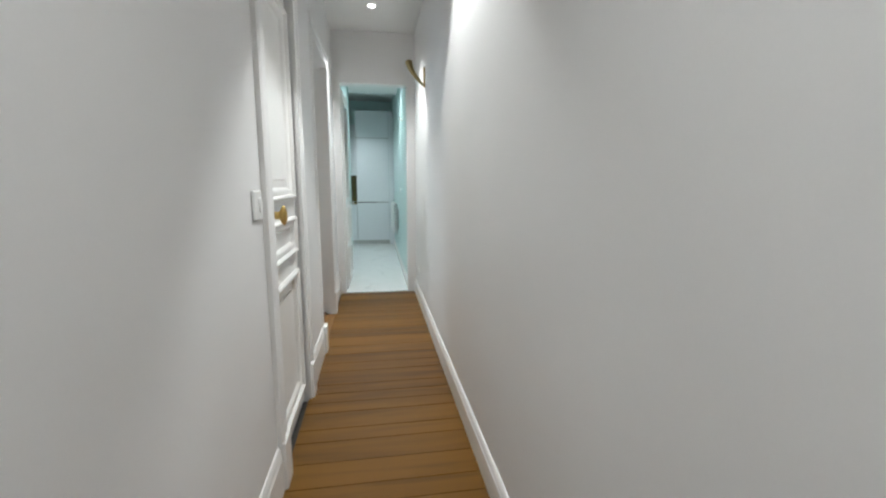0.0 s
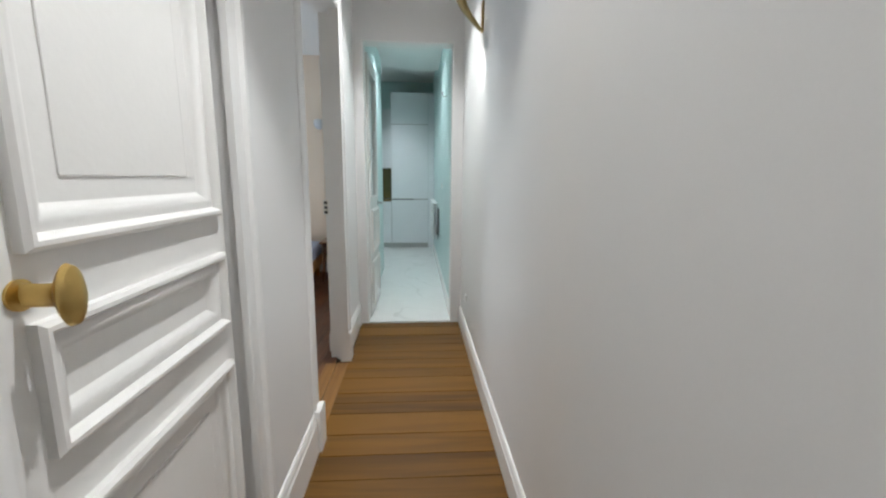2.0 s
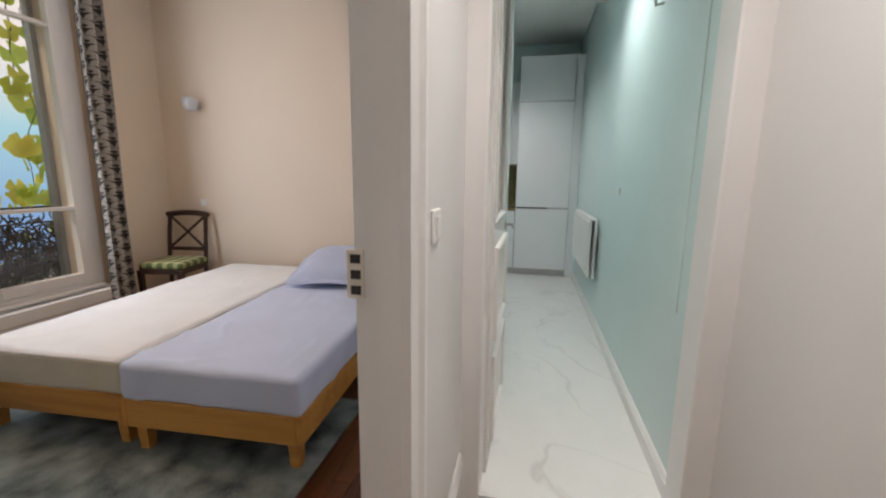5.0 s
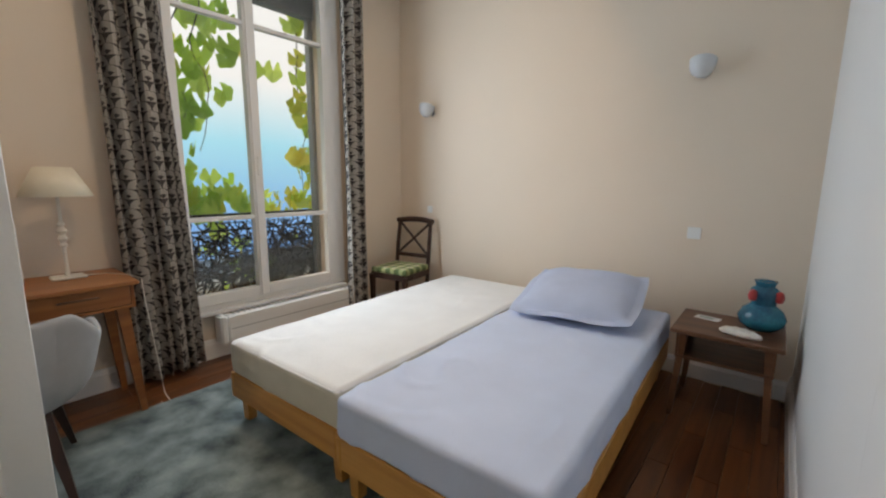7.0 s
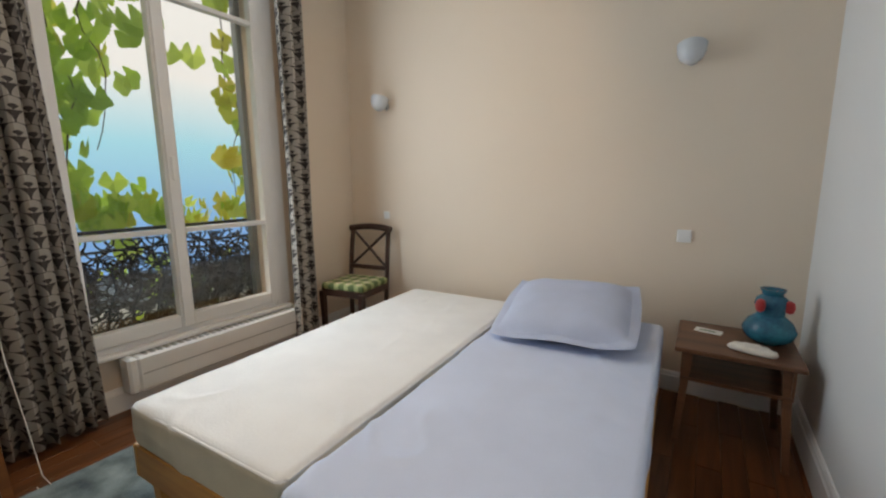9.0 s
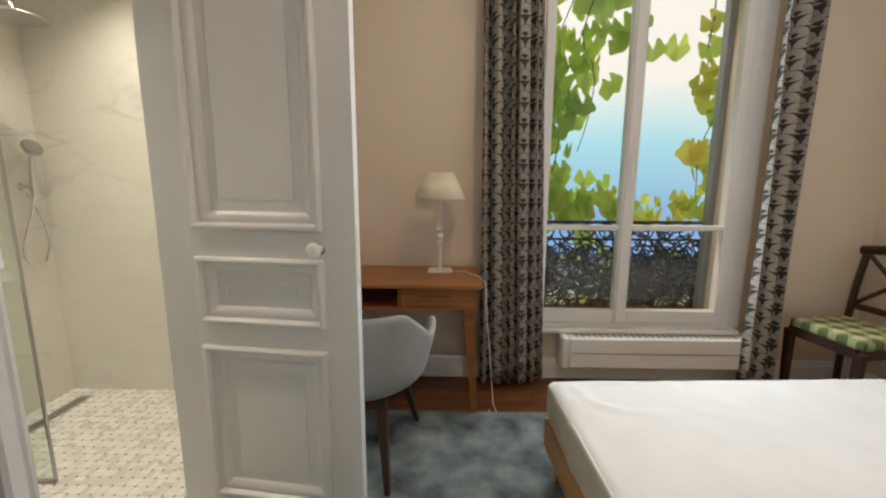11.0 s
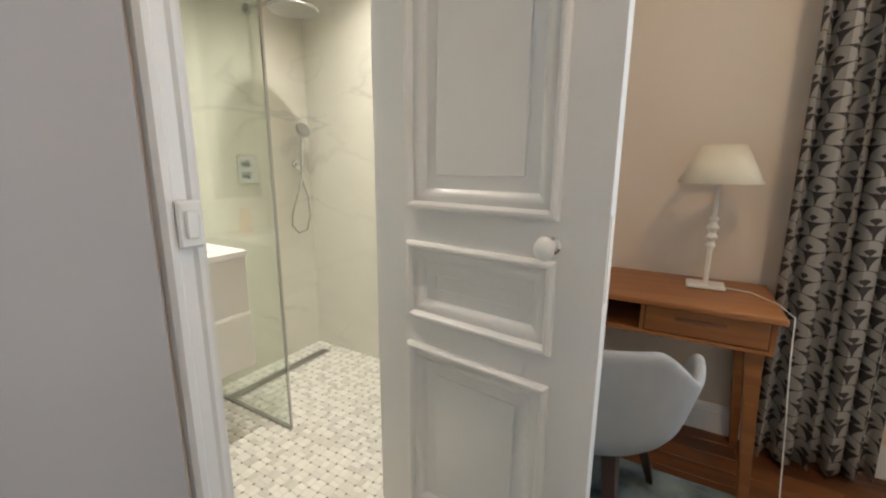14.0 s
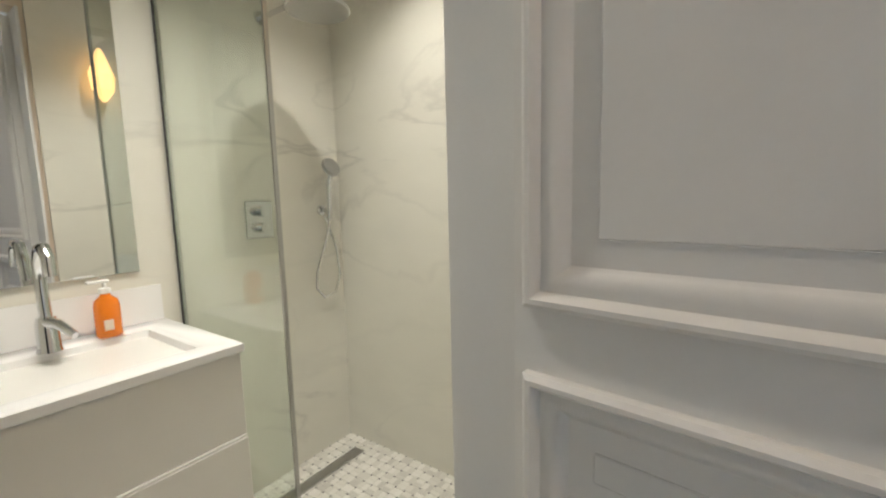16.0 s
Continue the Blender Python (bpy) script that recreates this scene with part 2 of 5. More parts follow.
def tube(points, radius, seg=8, bm=None, closed=False, taper=None):
    """A round bar through points; taper gives the radius at the far end."""
    bm = bm or bmesh.new()
    pts = [Vector(p) for p in points]
    n, rings, prev = len(pts), [], None
    for i, p in enumerate(pts):
        a = pts[(i - 1) % n] if closed or i else p
        b = pts[(i + 1) % n] if closed or i < n - 1 else p
        d = (b - a).normalized()
        u = (prev - d * prev.dot(d)) if prev else d.orthogonal()
        u.normalize()
        prev = u
        w = d.cross(u)
        r = radius if taper is None else radius + (taper - radius) * i / (n - 1)
        rings.append([bm.verts.new(p + r * (math.cos(2 * math.pi * k / seg) * u + math.sin(2 * math.pi * k / seg) * w)) for k in range(seg)])
    pairs = list(zip(rings, rings[1:])) + ([(rings[-1], rings[0])] if closed else [])
    for a, b in pairs:
        for k in range(seg):
            bm.faces.new((a[k], a[(k + 1) % seg], b[(k + 1) % seg], b[k]))
    if not closed:
        bm.faces.new(rings[0][::-1])
        bm.faces.new(rings[-1])
    return bm


def moulding(x0, x1, z0, z1, profile, bm=None, sides=4):
    """A mitred frame in the xz plane, front towards -y; profile: (inset, how far it stands out). sides 3 leaves the foot open, for a casing."""
    bm = bm or bmesh.new()
    rings = []
    for d, e in profile:
        zb = z0 if sides == 3 else z0 + d
        rings.append([bm.verts.new((x, -e, z)) for x, z in ((x0 + d, zb), (x0 + d, z1 - d), (x1 - d, z1 - d), (x1 - d, zb))])
    for a, b in zip(rings, rings[1:]):
        for k in range(sides):
            bm.faces.new((a[k], a[(k + 1) % 4], b[(k + 1) % 4], b[k]))
    return bm


def tapered(bm, a, b, wa, wb):
    """A square leg from a (width wa) to b (width wb)."""
    vs = []
    for p, w in ((a, wa), (b, wb)):
        vs.append([bm.verts.new((p[0] + sx * w / 2, p[1] + sy * w / 2, p[2])) for sx, sy in ((-1, -1), (1, -1), (1, 1), (-1, 1))])
    for k in range(4):
        bm.faces.new((vs[0][k], vs[0][(k + 1) % 4], vs[1][(k + 1) % 4], vs[1][k]))
    bm.faces.new(vs[0][::-1])
    bm.faces.new(vs[1])
    return bm


def make(name, bm, material, smooth=False, bevel=0.0):
    bmesh.ops.recalc_face_normals(bm, faces=bm.faces)
    me = bpy.data.meshes.new(name)
    bm.to_mesh(me)
    bm.free()
    me.materials.append(material)
    if smooth:
        me.polygons.foreach_set("use_smooth", [True] * len(me.polygons))
        me.set_sharp_from_angle(angle=radians(40))
    ob = new(name, me)
    if bevel:
        bv = ob.modifiers.new("bevel", "BEVEL")
        bv.width, bv.segments, bv.limit_method = bevel, 2, "ANGLE"
    return ob


def part(name, bm, material, parent, label="", smooth=False, bevel=0.0):
    """One mesh as a part of a thing or of a part."""
    ob = make(name, bm, material, smooth, bevel)
    ob.parent = parent
    return tagged(ob, label)


def thing(name, label, category, m=None, group="", kind=""):
    ob = new(name)
    ob.empty_display_size = 0.1
    if m is not None:
        ob.matrix_world = m
    return tagged(ob, label, category, group, kind)


def solid(name, bm, material, label, category="", kind="structure", smooth=False, bevel=0.0, group=""):
    return tagged(make(name, bm, material, smooth, bevel), label, category, group, kind)


# ---- large structure ----
HALL_L, KIT_Y, HEAD_Y, WIN_X, EAST_X = -0.10, 4.22, 6.30, -3.46, -0.25
SOUTH_Y, BATH_S, BATH_W = 2.80, 1.38, -3.22
CEIL = 2.90
# hall
solid("floor_hall_base", boxes((HALL_L - 0.2, HALL_R + 0.1, -1.6, KIT_Y + 0.02, -0.1, -0.022)), M_DARK, "dark subfloor under the oak boards", "floor")
solid("wall_hall_east", boxes((HALL_R, HALL_R + 0.15, -1.6, KIT_Y + 0.14, -0.1, CEIL)), M_HALL, "smooth white painted hallway wall", "wall")
solid("wall_hall_west", boxes(
    (EAST_X, HALL_L, -1.6, 1.13, -0.1, CEIL), (EAST_X, HALL_L, 1.13, 1.80, 2.30, CEIL),
    (EAST_X, HALL_L, 1.80, 2.56, -0.1, CEIL), (EAST_X, HALL_L, 2.56, 3.53, 2.32, CEIL),
    (EAST_X + 0.016, HALL_L - 0.025, 3.53, KIT_Y, -0.1, CEIL)), M_HALL, "smooth white painted hallway wall with door openings", "wall")
solid("wall_hall_south", boxes((EAST_X, HALL_R + 0.15, -1.75, -1.6, -0.1, CEIL)), M_HALL, "white painted hallway end wall", "wall")
solid("ceiling_hall", boxes((EAST_X, HALL_R + 0.15, -1.75, KIT_Y + 0.14, CEIL, CEIL + 0.1)), M_CEIL, "white painted hallway ceiling", "ceiling")
solid("wall_hall_north", boxes((HALL_L - 0.025, -0.055, KIT_Y, KIT_Y + 0.14, -0.1, CEIL), (-0.055, 0.69, KIT_Y, KIT_Y + 0.14, 2.37, CEIL),
      (0.69, HALL_R, KIT_Y, KIT_Y + 0.14, -0.1, CEIL)), M_HALL, "white painted wall around the kitchen opening", "wall")
solid("wall_cupboard_back", boxes((EAST_X - 0.05, EAST_X - 0.002, 1.0, 1.95, -0.1, 2.5)), M_HALL, "white wall behind the closed door", "wall")
# bedroom
solid("floor_bedroom_base", boxes((WIN_X - 0.15, EAST_X, SOUTH_Y, HEAD_Y + 0.1, -0.1, -0.022), (-1.0, EAST_X, 2.45, SOUTH_Y, -0.1, -0.022)), M_DARK, "dark subfloor under the parquet", "floor")
solid("wall_bedroom_north", boxes((WIN_X - 0.3, EAST_X, HEAD_Y, HEAD_Y + 0.14, -0.1, 3.1)), M_BED, "smooth cream painted bedroom wall behind the beds", "wall")
# hall white instead of bedroom cream: window daylight is put into this wall's colour
solid("wall_bedroom_east", boxes((EAST_X, HALL_L - 0.03, KIT_Y + 0.0005, HEAD_Y + 0.139, -0.1, 3.1), (EAST_X, EAST_X + 0.0155, 3.62, KIT_Y, -0.1, CEIL + 0.109), (EAST_X, HALL_L - 0.03, 2.45, KIT_Y, CEIL + 0.11, 3.1)), M_HALL, "bedroom side wall, coloured whiter than the others to stand for window daylight", "wall")
WY0, WY1, WZ0, WZ1 = 4.19, 5.47, 0.36, 2.80
solid("wall_bedroom_west", boxes((WIN_X - 0.3, WIN_X, SOUTH_Y - 0.1, WY0, -0.1, 3.1), (WIN_X - 0.3, WIN_X, WY1, HEAD_Y, -0.1, 3.1),
      (WIN_X - 0.3, WIN_X, WY0, WY1, -0.1, WZ0), (WIN_X - 0.3, WIN_X, WY0, WY1, WZ1, 3.1)), M_BED, "smooth cream painted window wall", "wall")
BD0, BD1 = -2.345, -1.68
solid("wall_bedroom_south", boxes((WIN_X, BD0, SOUTH_Y - 0.12, SOUTH_Y, -0.1, 3.1), (BD0, BD1, SOUTH_Y - 0.12, SOUTH_Y, 2.28, 3.1),
      (BD1, -1.60, SOUTH_Y - 0.12, SOUTH_Y, -0.1, 3.1), (-1.60, -0.95, SOUTH_Y - 0.12, SOUTH_Y, 2.5, 3.1),
      (-1.0, -0.95, 2.45, SOUTH_Y - 0.12, -0.1, 3.1), (-0.95, EAST_X, 2.35, 2.45, -0.1, 3.1)), M_BED, "cream painted wall with the bathroom doorway", "wall")
solid("ceiling_bedroom", boxes((WIN_X - 0.3, HALL_L, 2.35, HEAD_Y + 0.14, 3.1, 3.2)), M_CEIL, "white painted bedroom ceiling", "ceiling")
# bathroom
solid("floor_bathroom_base", boxes((BATH_W - 0.1, -1.1, BATH_S - 0.1, SOUTH_Y - 0.02, -0.1, -0.0018)), mat("tile_grout", (0.70, 0.68, 0.62), 0.8), "pale grout bed under mosaic tiles", "floor")
solid("wall_bathroom_south", boxes((BATH_W - 0.1, -1.1, BATH_S - 0.12, BATH_S, -0.1, 2.6)), M_BMARBLE, "polished cream marble slab wall with grey veins", "wall")
solid("wall_bathroom_west", boxes((BATH_W - 0.12, BATH_W, BATH_S, SOUTH_Y - 0.1, -0.1, 2.6)), M_BMARBLE, "polished cream marble shower wall with grey veins", "wall")
solid("wall_bathroom_east", boxes((-1.24, -1.12, BATH_S, SOUTH_Y - 0.12, -0.1, 2.6)), M_BMARBLE, "cream marble bathroom side wall", "wall")
solid("wall_bathroom_north", boxes((BATH_W, BD0 - 0.02, SOUTH_Y - 0.14, SOUTH_Y - 0.122, -0.1, 2.6), (BD1 + 0.02, -1.24, SOUTH_Y - 0.14, SOUTH_Y - 0.122, -0.1, 2.6)), M_BMARBLE, "cream marble lining beside the bathroom door", "wall")
solid("ceiling_bathroom", boxes((BATH_W - 0.12, -1.1, BATH_S - 0.12, SOUTH_Y - 0.12, 2.5, 2.6)), M_CEIL, "white bathroom ceiling", "ceiling")
# kitchen
KX0, KY1 = -1.5, 8.85
solid("floor_kitchen", boxes((HALL_L, HALL_R + 0.1, KIT_Y + 0.021, HEAD_Y + 0.14, -0.1, 0.004), (KX0, HALL_R + 0.1, HEAD_Y + 0.14, KY1, -0.1, 0.004)), M_KFLOOR, "pale polished marble kitchen floor", "floor")
KIT_R = 0.70
solid("wall_kitchen_east", boxes((KIT_R, HALL_R + 0.15, KIT_Y + 0.14, KY1, -0.1, 3.05)), M_MINT, "mint green painted kitchen wall", "wall")
solid("wall_kitchen_west", boxes((HALL_L, HALL_L + 0.02, KIT_Y + 0.14, HEAD_Y + 0.14, -0.1, 3.05), (KX0 - 0.1, KX0, HEAD_Y + 0.14, KY1, -0.1, 3.05),
      (KX0, HALL_L, HEAD_Y + 0.142, HEAD_Y + 0.16, -0.1, 3.05)), M_MINT, "mint green painted kitchen wall", "wall")
solid("wall_kitchen_north", boxes((KX0, HALL_R, KY1, KY1 + 0.1, -0.1, 3.05)), M_MINT, "mint green painted kitchen end wall", "wall")
solid("ceiling_kitchen", boxes((KX0 - 0.1, HALL_R + 0.15, KIT_Y + 0.14, 6.9, 2.80, 3.15), (KX0 - 0.1, HALL_R + 0.15, 6.9, KY1 + 0.1, 3.05, 3.15)), M_CEIL, "white kitchen ceiling with a dropped part", "ceiling")


# ---- doors, casings and skirtings ----
CASING = ((0, 0), (0, 0.018), (0.012, 0.026), (0.03, 0.026), (0.04, 0.016), (0.075, 0.014), (0.085, 0.02), (0.1, 0.018), (0.1, 0))
PANEL = ((0, 0.0), (0.0, 0.015), (0.007, 0.021), (0.014, 0.021), (0.020, 0.013), (0.023, 0.004), (0.034, 0.007), (0.044, 0.003), (0.054, -0.008), (0.062, -0.013))


def face_x(x, y, z=0):
    return pose(x, y, z, 0, 0, 90)


def knob_mesh(style):
    turn = pose(0, 0, 0, 90, 0, 0)
    if style == "oval":
        prof = ((0.002, -0.0), (0.012, 0.0), (0.009, 0.006), (0.009, 0.045), (0.013, 0.05), (0.02, 0.056), (0.024, 0.062), (0.022, 0.07), (0.012, 0.077), (0.001, 0.078))
        return lathe(prof, 24, turn @ Matrix.Diagonal((0.85, 1.75, 1, 1)))
    prof = ((0.001, 0.0), (0.012, 0.0), (0.010, 0.025), (0.014, 0.03), (0.021, 0.038), (0.025, 0.050), (0.021, 0.063), (0.014, 0.071), (0.001, 0.073))
    return lathe(prof, 24, turn @ Matrix.Diagonal((1.0, 1.15, 1, 1)))


def panel_door(name, label, w, h, m, rails, stile, knob, knob_x, knob_z, sides=(1, -1), lock=True, glazed=None):
    """A panelled leaf from its hinge along x; rails: the (foot, head) of each panel."""
    t = 0.038
    door = thing(name, label, "door", m, kind="structure")
    bm = bmesh.new()
    s0, s1 = stile
    box(bm, 0, s0, -t / 2, t / 2, 0.008, h)
    box(bm, w - s1, w, -t / 2, t / 2, 0.008, h)
    edges = [0.008] + [v for r in rails for v in r] + list(glazed or ()) + [h]
    for a, b in zip(edges[::2], edges[1::2]):
        box(bm, s0, w - s1, -t / 2, t / 2, a, b)
    part("leaf_frame", bm, M_DOOR, door)
    for z0, z1 in rails:
        part("panel", boxes((s0 - 0.001, w - s1 + 0.001, -0.007, 0.007, z0 - 0.001, z1 + 0.001)), M_DOOR, door)
        for sd in sides:
            mo = part("panel_moulding", moulding(s0 - 0.012, w - s1 + 0.012, z0 - 0.012, z1 + 0.012, PANEL), M_DOOR, door, smooth=True)
            mo.matrix_local = pose(0, -t / 2, 0) if sd > 0 else pose(w + s0 - s1, t / 2, 0, 0, 0, 180)
            if (z1 - z0) > 0.2:
                fl = part("raised_field", boxes((s0 + 0.085, w - s1 - 0.085, -0.0026, 0.0, z0 + 0.085, z1 - 0.085), bevel=0.0024), M_DOOR, door)
                fl.matrix_local = pose(0, -0.007, 0) if sd > 0 else pose(w + s0 - s1, 0.007, 0, 0, 0, 180)
    if glazed:
        part("door_pane", boxes((s0 - 0.002, w - s1 + 0.002, -0.003, 0.003, glazed[0] - 0.002, glazed[1] + 0.002)), M_GLASS, door, "clear glass pane").visible_shadow = False
        for sd in sides:
            gb = part("glazing_bead", moulding(s0 - 0.004, w - s1 + 0.004, glazed[0] - 0.004, glazed[1] + 0.004, ((0, 0), (0, 0.006), (0.008, 0.006), (0.016, -0.008), (0.016, -0.015))), M_DOOR, door)
            gb.matrix_local = pose(0, -t / 2, 0) if sd > 0 else pose(w + s0 - s1, t / 2, 0, 0, 0, 180)
    for sd in sides:
        if glazed:
            lv = part("door_lever", tube([(knob_x, -sd * t / 2, knob_z), (knob_x, -sd * (t / 2 + 0.04), knob_z), (knob_x - 0.02, -sd * (t / 2 + 0.048), knob_z), (knob_x - 0.11, -sd * (t / 2 + 0.048), knob_z)], 0.008, 10), M_STEEL, door, "steel lever handle", smooth=True)
            part("lever_rose", lathe(((0.001, 0), (0.025, 0), (0.025, 0.006), (0.001, 0.008)), 20, pose(knob_x, -sd * t / 2, knob_z, 90 * sd)), M_STEEL, lv)
            continue
        kb = part("door_knob", knob_mesh("oval" if knob == "brass" else "round"), M_BRASS if knob == "brass" else M_PLASTIC, door,
                  "oval engraved brass knob" if knob == "brass" else "white porcelain knob", smooth=True)
        kb.matrix_local = pose(knob_x, -t / 2 * sd, knob_z, 0, 0, 0 if sd > 0 else 180)
        ro = part("rosette", lathe(((0.001, 0), (0.021, 0), (0.021, 0.004), (0.012, 0.007), (0.001, 0.007)), 20, pose(0, 0, 0, 90)), M_BRASS if knob == "brass" else M_CHROME, door, smooth=True)
        ro.matrix_local = pose(knob_x, -t / 2 * sd, knob_z, 0, 0, 0 if sd > 0 else 180)
    if lock:
        part("lock_plate", boxes((w - 0.001, w + 0.002, -0.011, 0.011, knob_z - 0.12, knob_z + 0.08)), M_CREAM, door)
    return door


def casing(name, m, w, h, label, wide=1.0):
    prof = [(d * wide, e) for d, e in CASING]
    return tagged(part_top(name, moulding(-0.1 * wide, w + 0.1 * wide, 0, h + 0.1 * wide, prof, sides=3), m), label, "door frame", kind="structure")


def part_top(name, bm, m):
    ob = make(name, bm, M_TRIM, True)
    ob.matrix_world = m
    return ob


RAILS = ((0.12, 0.795), (0.917, 1.087), (1.205, 2.12))
panel_door("door_1", "closed white panelled door with an oval brass knob", 0.64, 2.27, face_x(-0.145, 1.783) @ pose(0, 0, 0, 0, 0, 180), RAILS, (0.050, 0.082), "brass", 0.572, 1.14, sides=(-1,))
casing("door_frame_1", face_x(HALL_L, 1.135), 0.655, 2.29, "white moulded casing around the hallway door")
panel_door("door_2", "half-open white panelled bedroom door with brass knob", 0.80, 2.28, pose(-0.215, 2.585, 0, 0, 0, 142), ((0.12, 0.68), (0.77, 0.97), (1.12, 2.12)), (0.10, 0.11), "brass", 0.74, 1.09)
casing("door_frame_2", face_x(HALL_L - 0.015, 2.56), 0.88, 2.32, "white moulded casing around the bedroom doorway")
solid("door_lining_bedroom", boxes((EAST_X + 0.014, HALL_L - 0.001, 3.518, 3.529, 0, 2.31), (HALL_L - 0.055, HALL_L - 0.0153, 3.44, 3.5175, 0, 2.31), (EAST_X - 0.002, HALL_L - 0.001, 2.561, 2.572, 0, 2.31), (EAST_X - 0.002, HALL_L - 0.001, 2.572, 3.518, 2.308, 2.319)), M_TRIM, "white painted lining of the bedroom doorway", "door frame")
plate = thing("strike_plate", "cream metal strike plate with three dark slots on the door lining", "lock")
part("plate", boxes((-0.252, -0.215, 3.5125, 3.5175, 1.035, 1.135), bevel=0.001), M_CREAM, plate)
for z in (1.043, 1.075, 1.107):
    part("slot", boxes((-0.243, -0.222, 3.5112, 3.5124, z, z + 0.018)), M_DARK, plate)
panel_door("door_3", "open white kitchen door, glazed above a panelled foot", 0.68, 2.32, pose(-0.050, 4.37, 0, 0, 0, 89), ((0.12, 0.50), (0.60, 0.98)), (0.09, 0.10), "brass", 0.62, 1.03, glazed=(1.10, 2.20))
solid("door_lining_kitchen", boxes((-0.055, -0.046, KIT_Y - 0.004, KIT_Y + 0.144, 0, 2.37), (0.681, 0.69, KIT_Y - 0.004, KIT_Y + 0.144, 0, 2.37), (-0.046, 0.681, KIT_Y - 0.004, KIT_Y + 0.144, 2.36, 2.37)), M_TRIM, "white painted lining of the kitchen opening", "door frame")
panel_door("door_4", "open white panelled bathroom door with porcelain knob", 0.605, 2.26, pose(-2.318, 2.80, 0.004, 0, 0, 83), ((0.10, 0.68), (0.79, 1.005), (1.127, 2.10)), (0.034, 0.125), "white", 0.480, 1.055)
casing("door_frame_4", pose(BD1 + 0.005, SOUTH_Y, 0, 0, 0, 180), 0.655, 2.28, "white moulded casing around the bathroom doorway", 0.62)
solid("door_lining_bathroom", boxes((BD0 + 0.001, BD0 + 0.012, SOUTH_Y - 0.14, SOUTH_Y - 0.001, 0, 2.279), (BD1 - 0.012, BD1 - 0.001, SOUTH_Y - 0.14, SOUTH_Y - 0.001, 0, 2.279)), M_TRIM, "white painted lining of the bathroom doorway", "door frame")
hinge = solid("door_hinge", lathe(((0.001, 0), (0.007, 0.0), (0.007, 0.11), (0.001, 0.11)), 10, pose(-2.308, 2.806, 1.78)), M_STEEL, "steel hinge of the bathroom door", "hinge", "thing")

BASE = ((0, 0), (0.018, 0), (0.018, 0.115), (0.014, 0.122), (0.012, 0.135), (0.006, 0.148), (0, 0.15))


def skirting(name, a, b, label, side, height=0.15):
    """A moulded skirting from a to b on the floor; side: the way it stands out from the wall."""
    bm = bmesh.new()
    sx, sy = side
    rows = []
    for p in (a, b):
        rows.append([bm.verts.new((p[0] + d * sx, p[1] + d * sy, h * height / 0.15)) for d, h in BASE])
    n = len(BASE)
    for i in range(n):
        bm.faces.new((rows[0][i], rows[0][(i + 1) % n], rows[1][(i + 1) % n], rows[1][i]))
    bm.faces.new(rows[0])
    bm.faces.new(rows[1][::-1])
    return solid(name, bm, M_TRIM, label, "skirting")


SK = "white moulded skirting board"
skirting("baseboard_hall_east", (HALL_R, -1.6), (HALL_R, KIT_Y), SK, (-1, 0))
skirting("baseboard_hall_west_1", (HALL_L, -1.6), (HALL_L, 1.03), SK, (1, 0), 0.2)
skirting("baseboard_hall_west_2", (HALL_L, 1.9), (HALL_L, 2.46), SK, (1, 0), 0.2)
skirting("baseboard_hall_west_3", (HALL_L - 0.025, 3.54), (HALL_L - 0.025, KIT_Y), SK, (1, 0), 0.2)
skirting("baseboard_bedroom_north", (WIN_X, HEAD_Y), (EAST_X, HEAD_Y), SK, (0, -1), 0.12)
skirting("baseboard_bedroom_east", (EAST_X, 3.62), (EAST_X, HEAD_Y - 0.02), SK, (-1, 0), 0.17)
skirting("baseboard_bedroom_west", (WIN_X, SOUTH_Y), (WIN_X, HEAD_Y - 0.02), SK, (1, 0), 0.14)
skirting("baseboard_kitchen_east", (KIT_R, KIT_Y + 0.14), (KIT_R, 8.2), SK, (-1, 0), 0.1)
for px_, py_ in ((HALL_L, 2.46), (HALL_L - 0.014, 3.44), (HALL_L, 1.80), (HALL_L, 1.035)):
    solid("plinth_block", boxes((px_ + 0.0005, px_ + 0.032, py_ - 0.001, py_ + 0.101, 0, 0.21), bevel=0.004), M_TRIM, "white plinth block under the door casing", "trim")

# ---- wardrobe ----
wr = thing("built_in_wardrobe", "built-in wardrobe with plain white doors beside the bathroom", "wardrobe")
part("carcass", boxes((-1.599, -1.578, 2.46, 2.77, 0, 2.45), (-1.02, -1.003, 2.46, 2.77, 0, 2.45), (-1.578, -1.02, 2.46, 2.47, 0, 2.45), (-1.578, -1.02, 2.47, 2.77, 2.43, 2.45)), M_DARK, wr)
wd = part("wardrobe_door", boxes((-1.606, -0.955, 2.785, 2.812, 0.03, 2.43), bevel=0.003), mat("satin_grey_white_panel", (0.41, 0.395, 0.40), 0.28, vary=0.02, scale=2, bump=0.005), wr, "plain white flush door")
part("handle", lathe(((0.001, 0), (0.014, 0), (0.012, 0.012), (0.016, 0.022), (0.001, 0.026)), 16, pose(-0.985, 2.812, 0.86, -90)), M_STEEL, wd, smooth=True)


def rocker(name, m, label, size=0.082, narrow=1.0):
    """A wall switch: a plate with a rocker."""
    s = thing(name, label, "switch", m)
    h = size / 2
    k = h * narrow
    part("plate", boxes((-k, k, -0.009, 0, -h, h), bevel=0.004), M_PLASTIC, s)
    part("rocker", boxes((-k * 0.5, k * 0.5, -0.014, -0.0095, -h * 0.6, h * 0.6), bevel=0.003), M_PLASTIC, s)
    return s


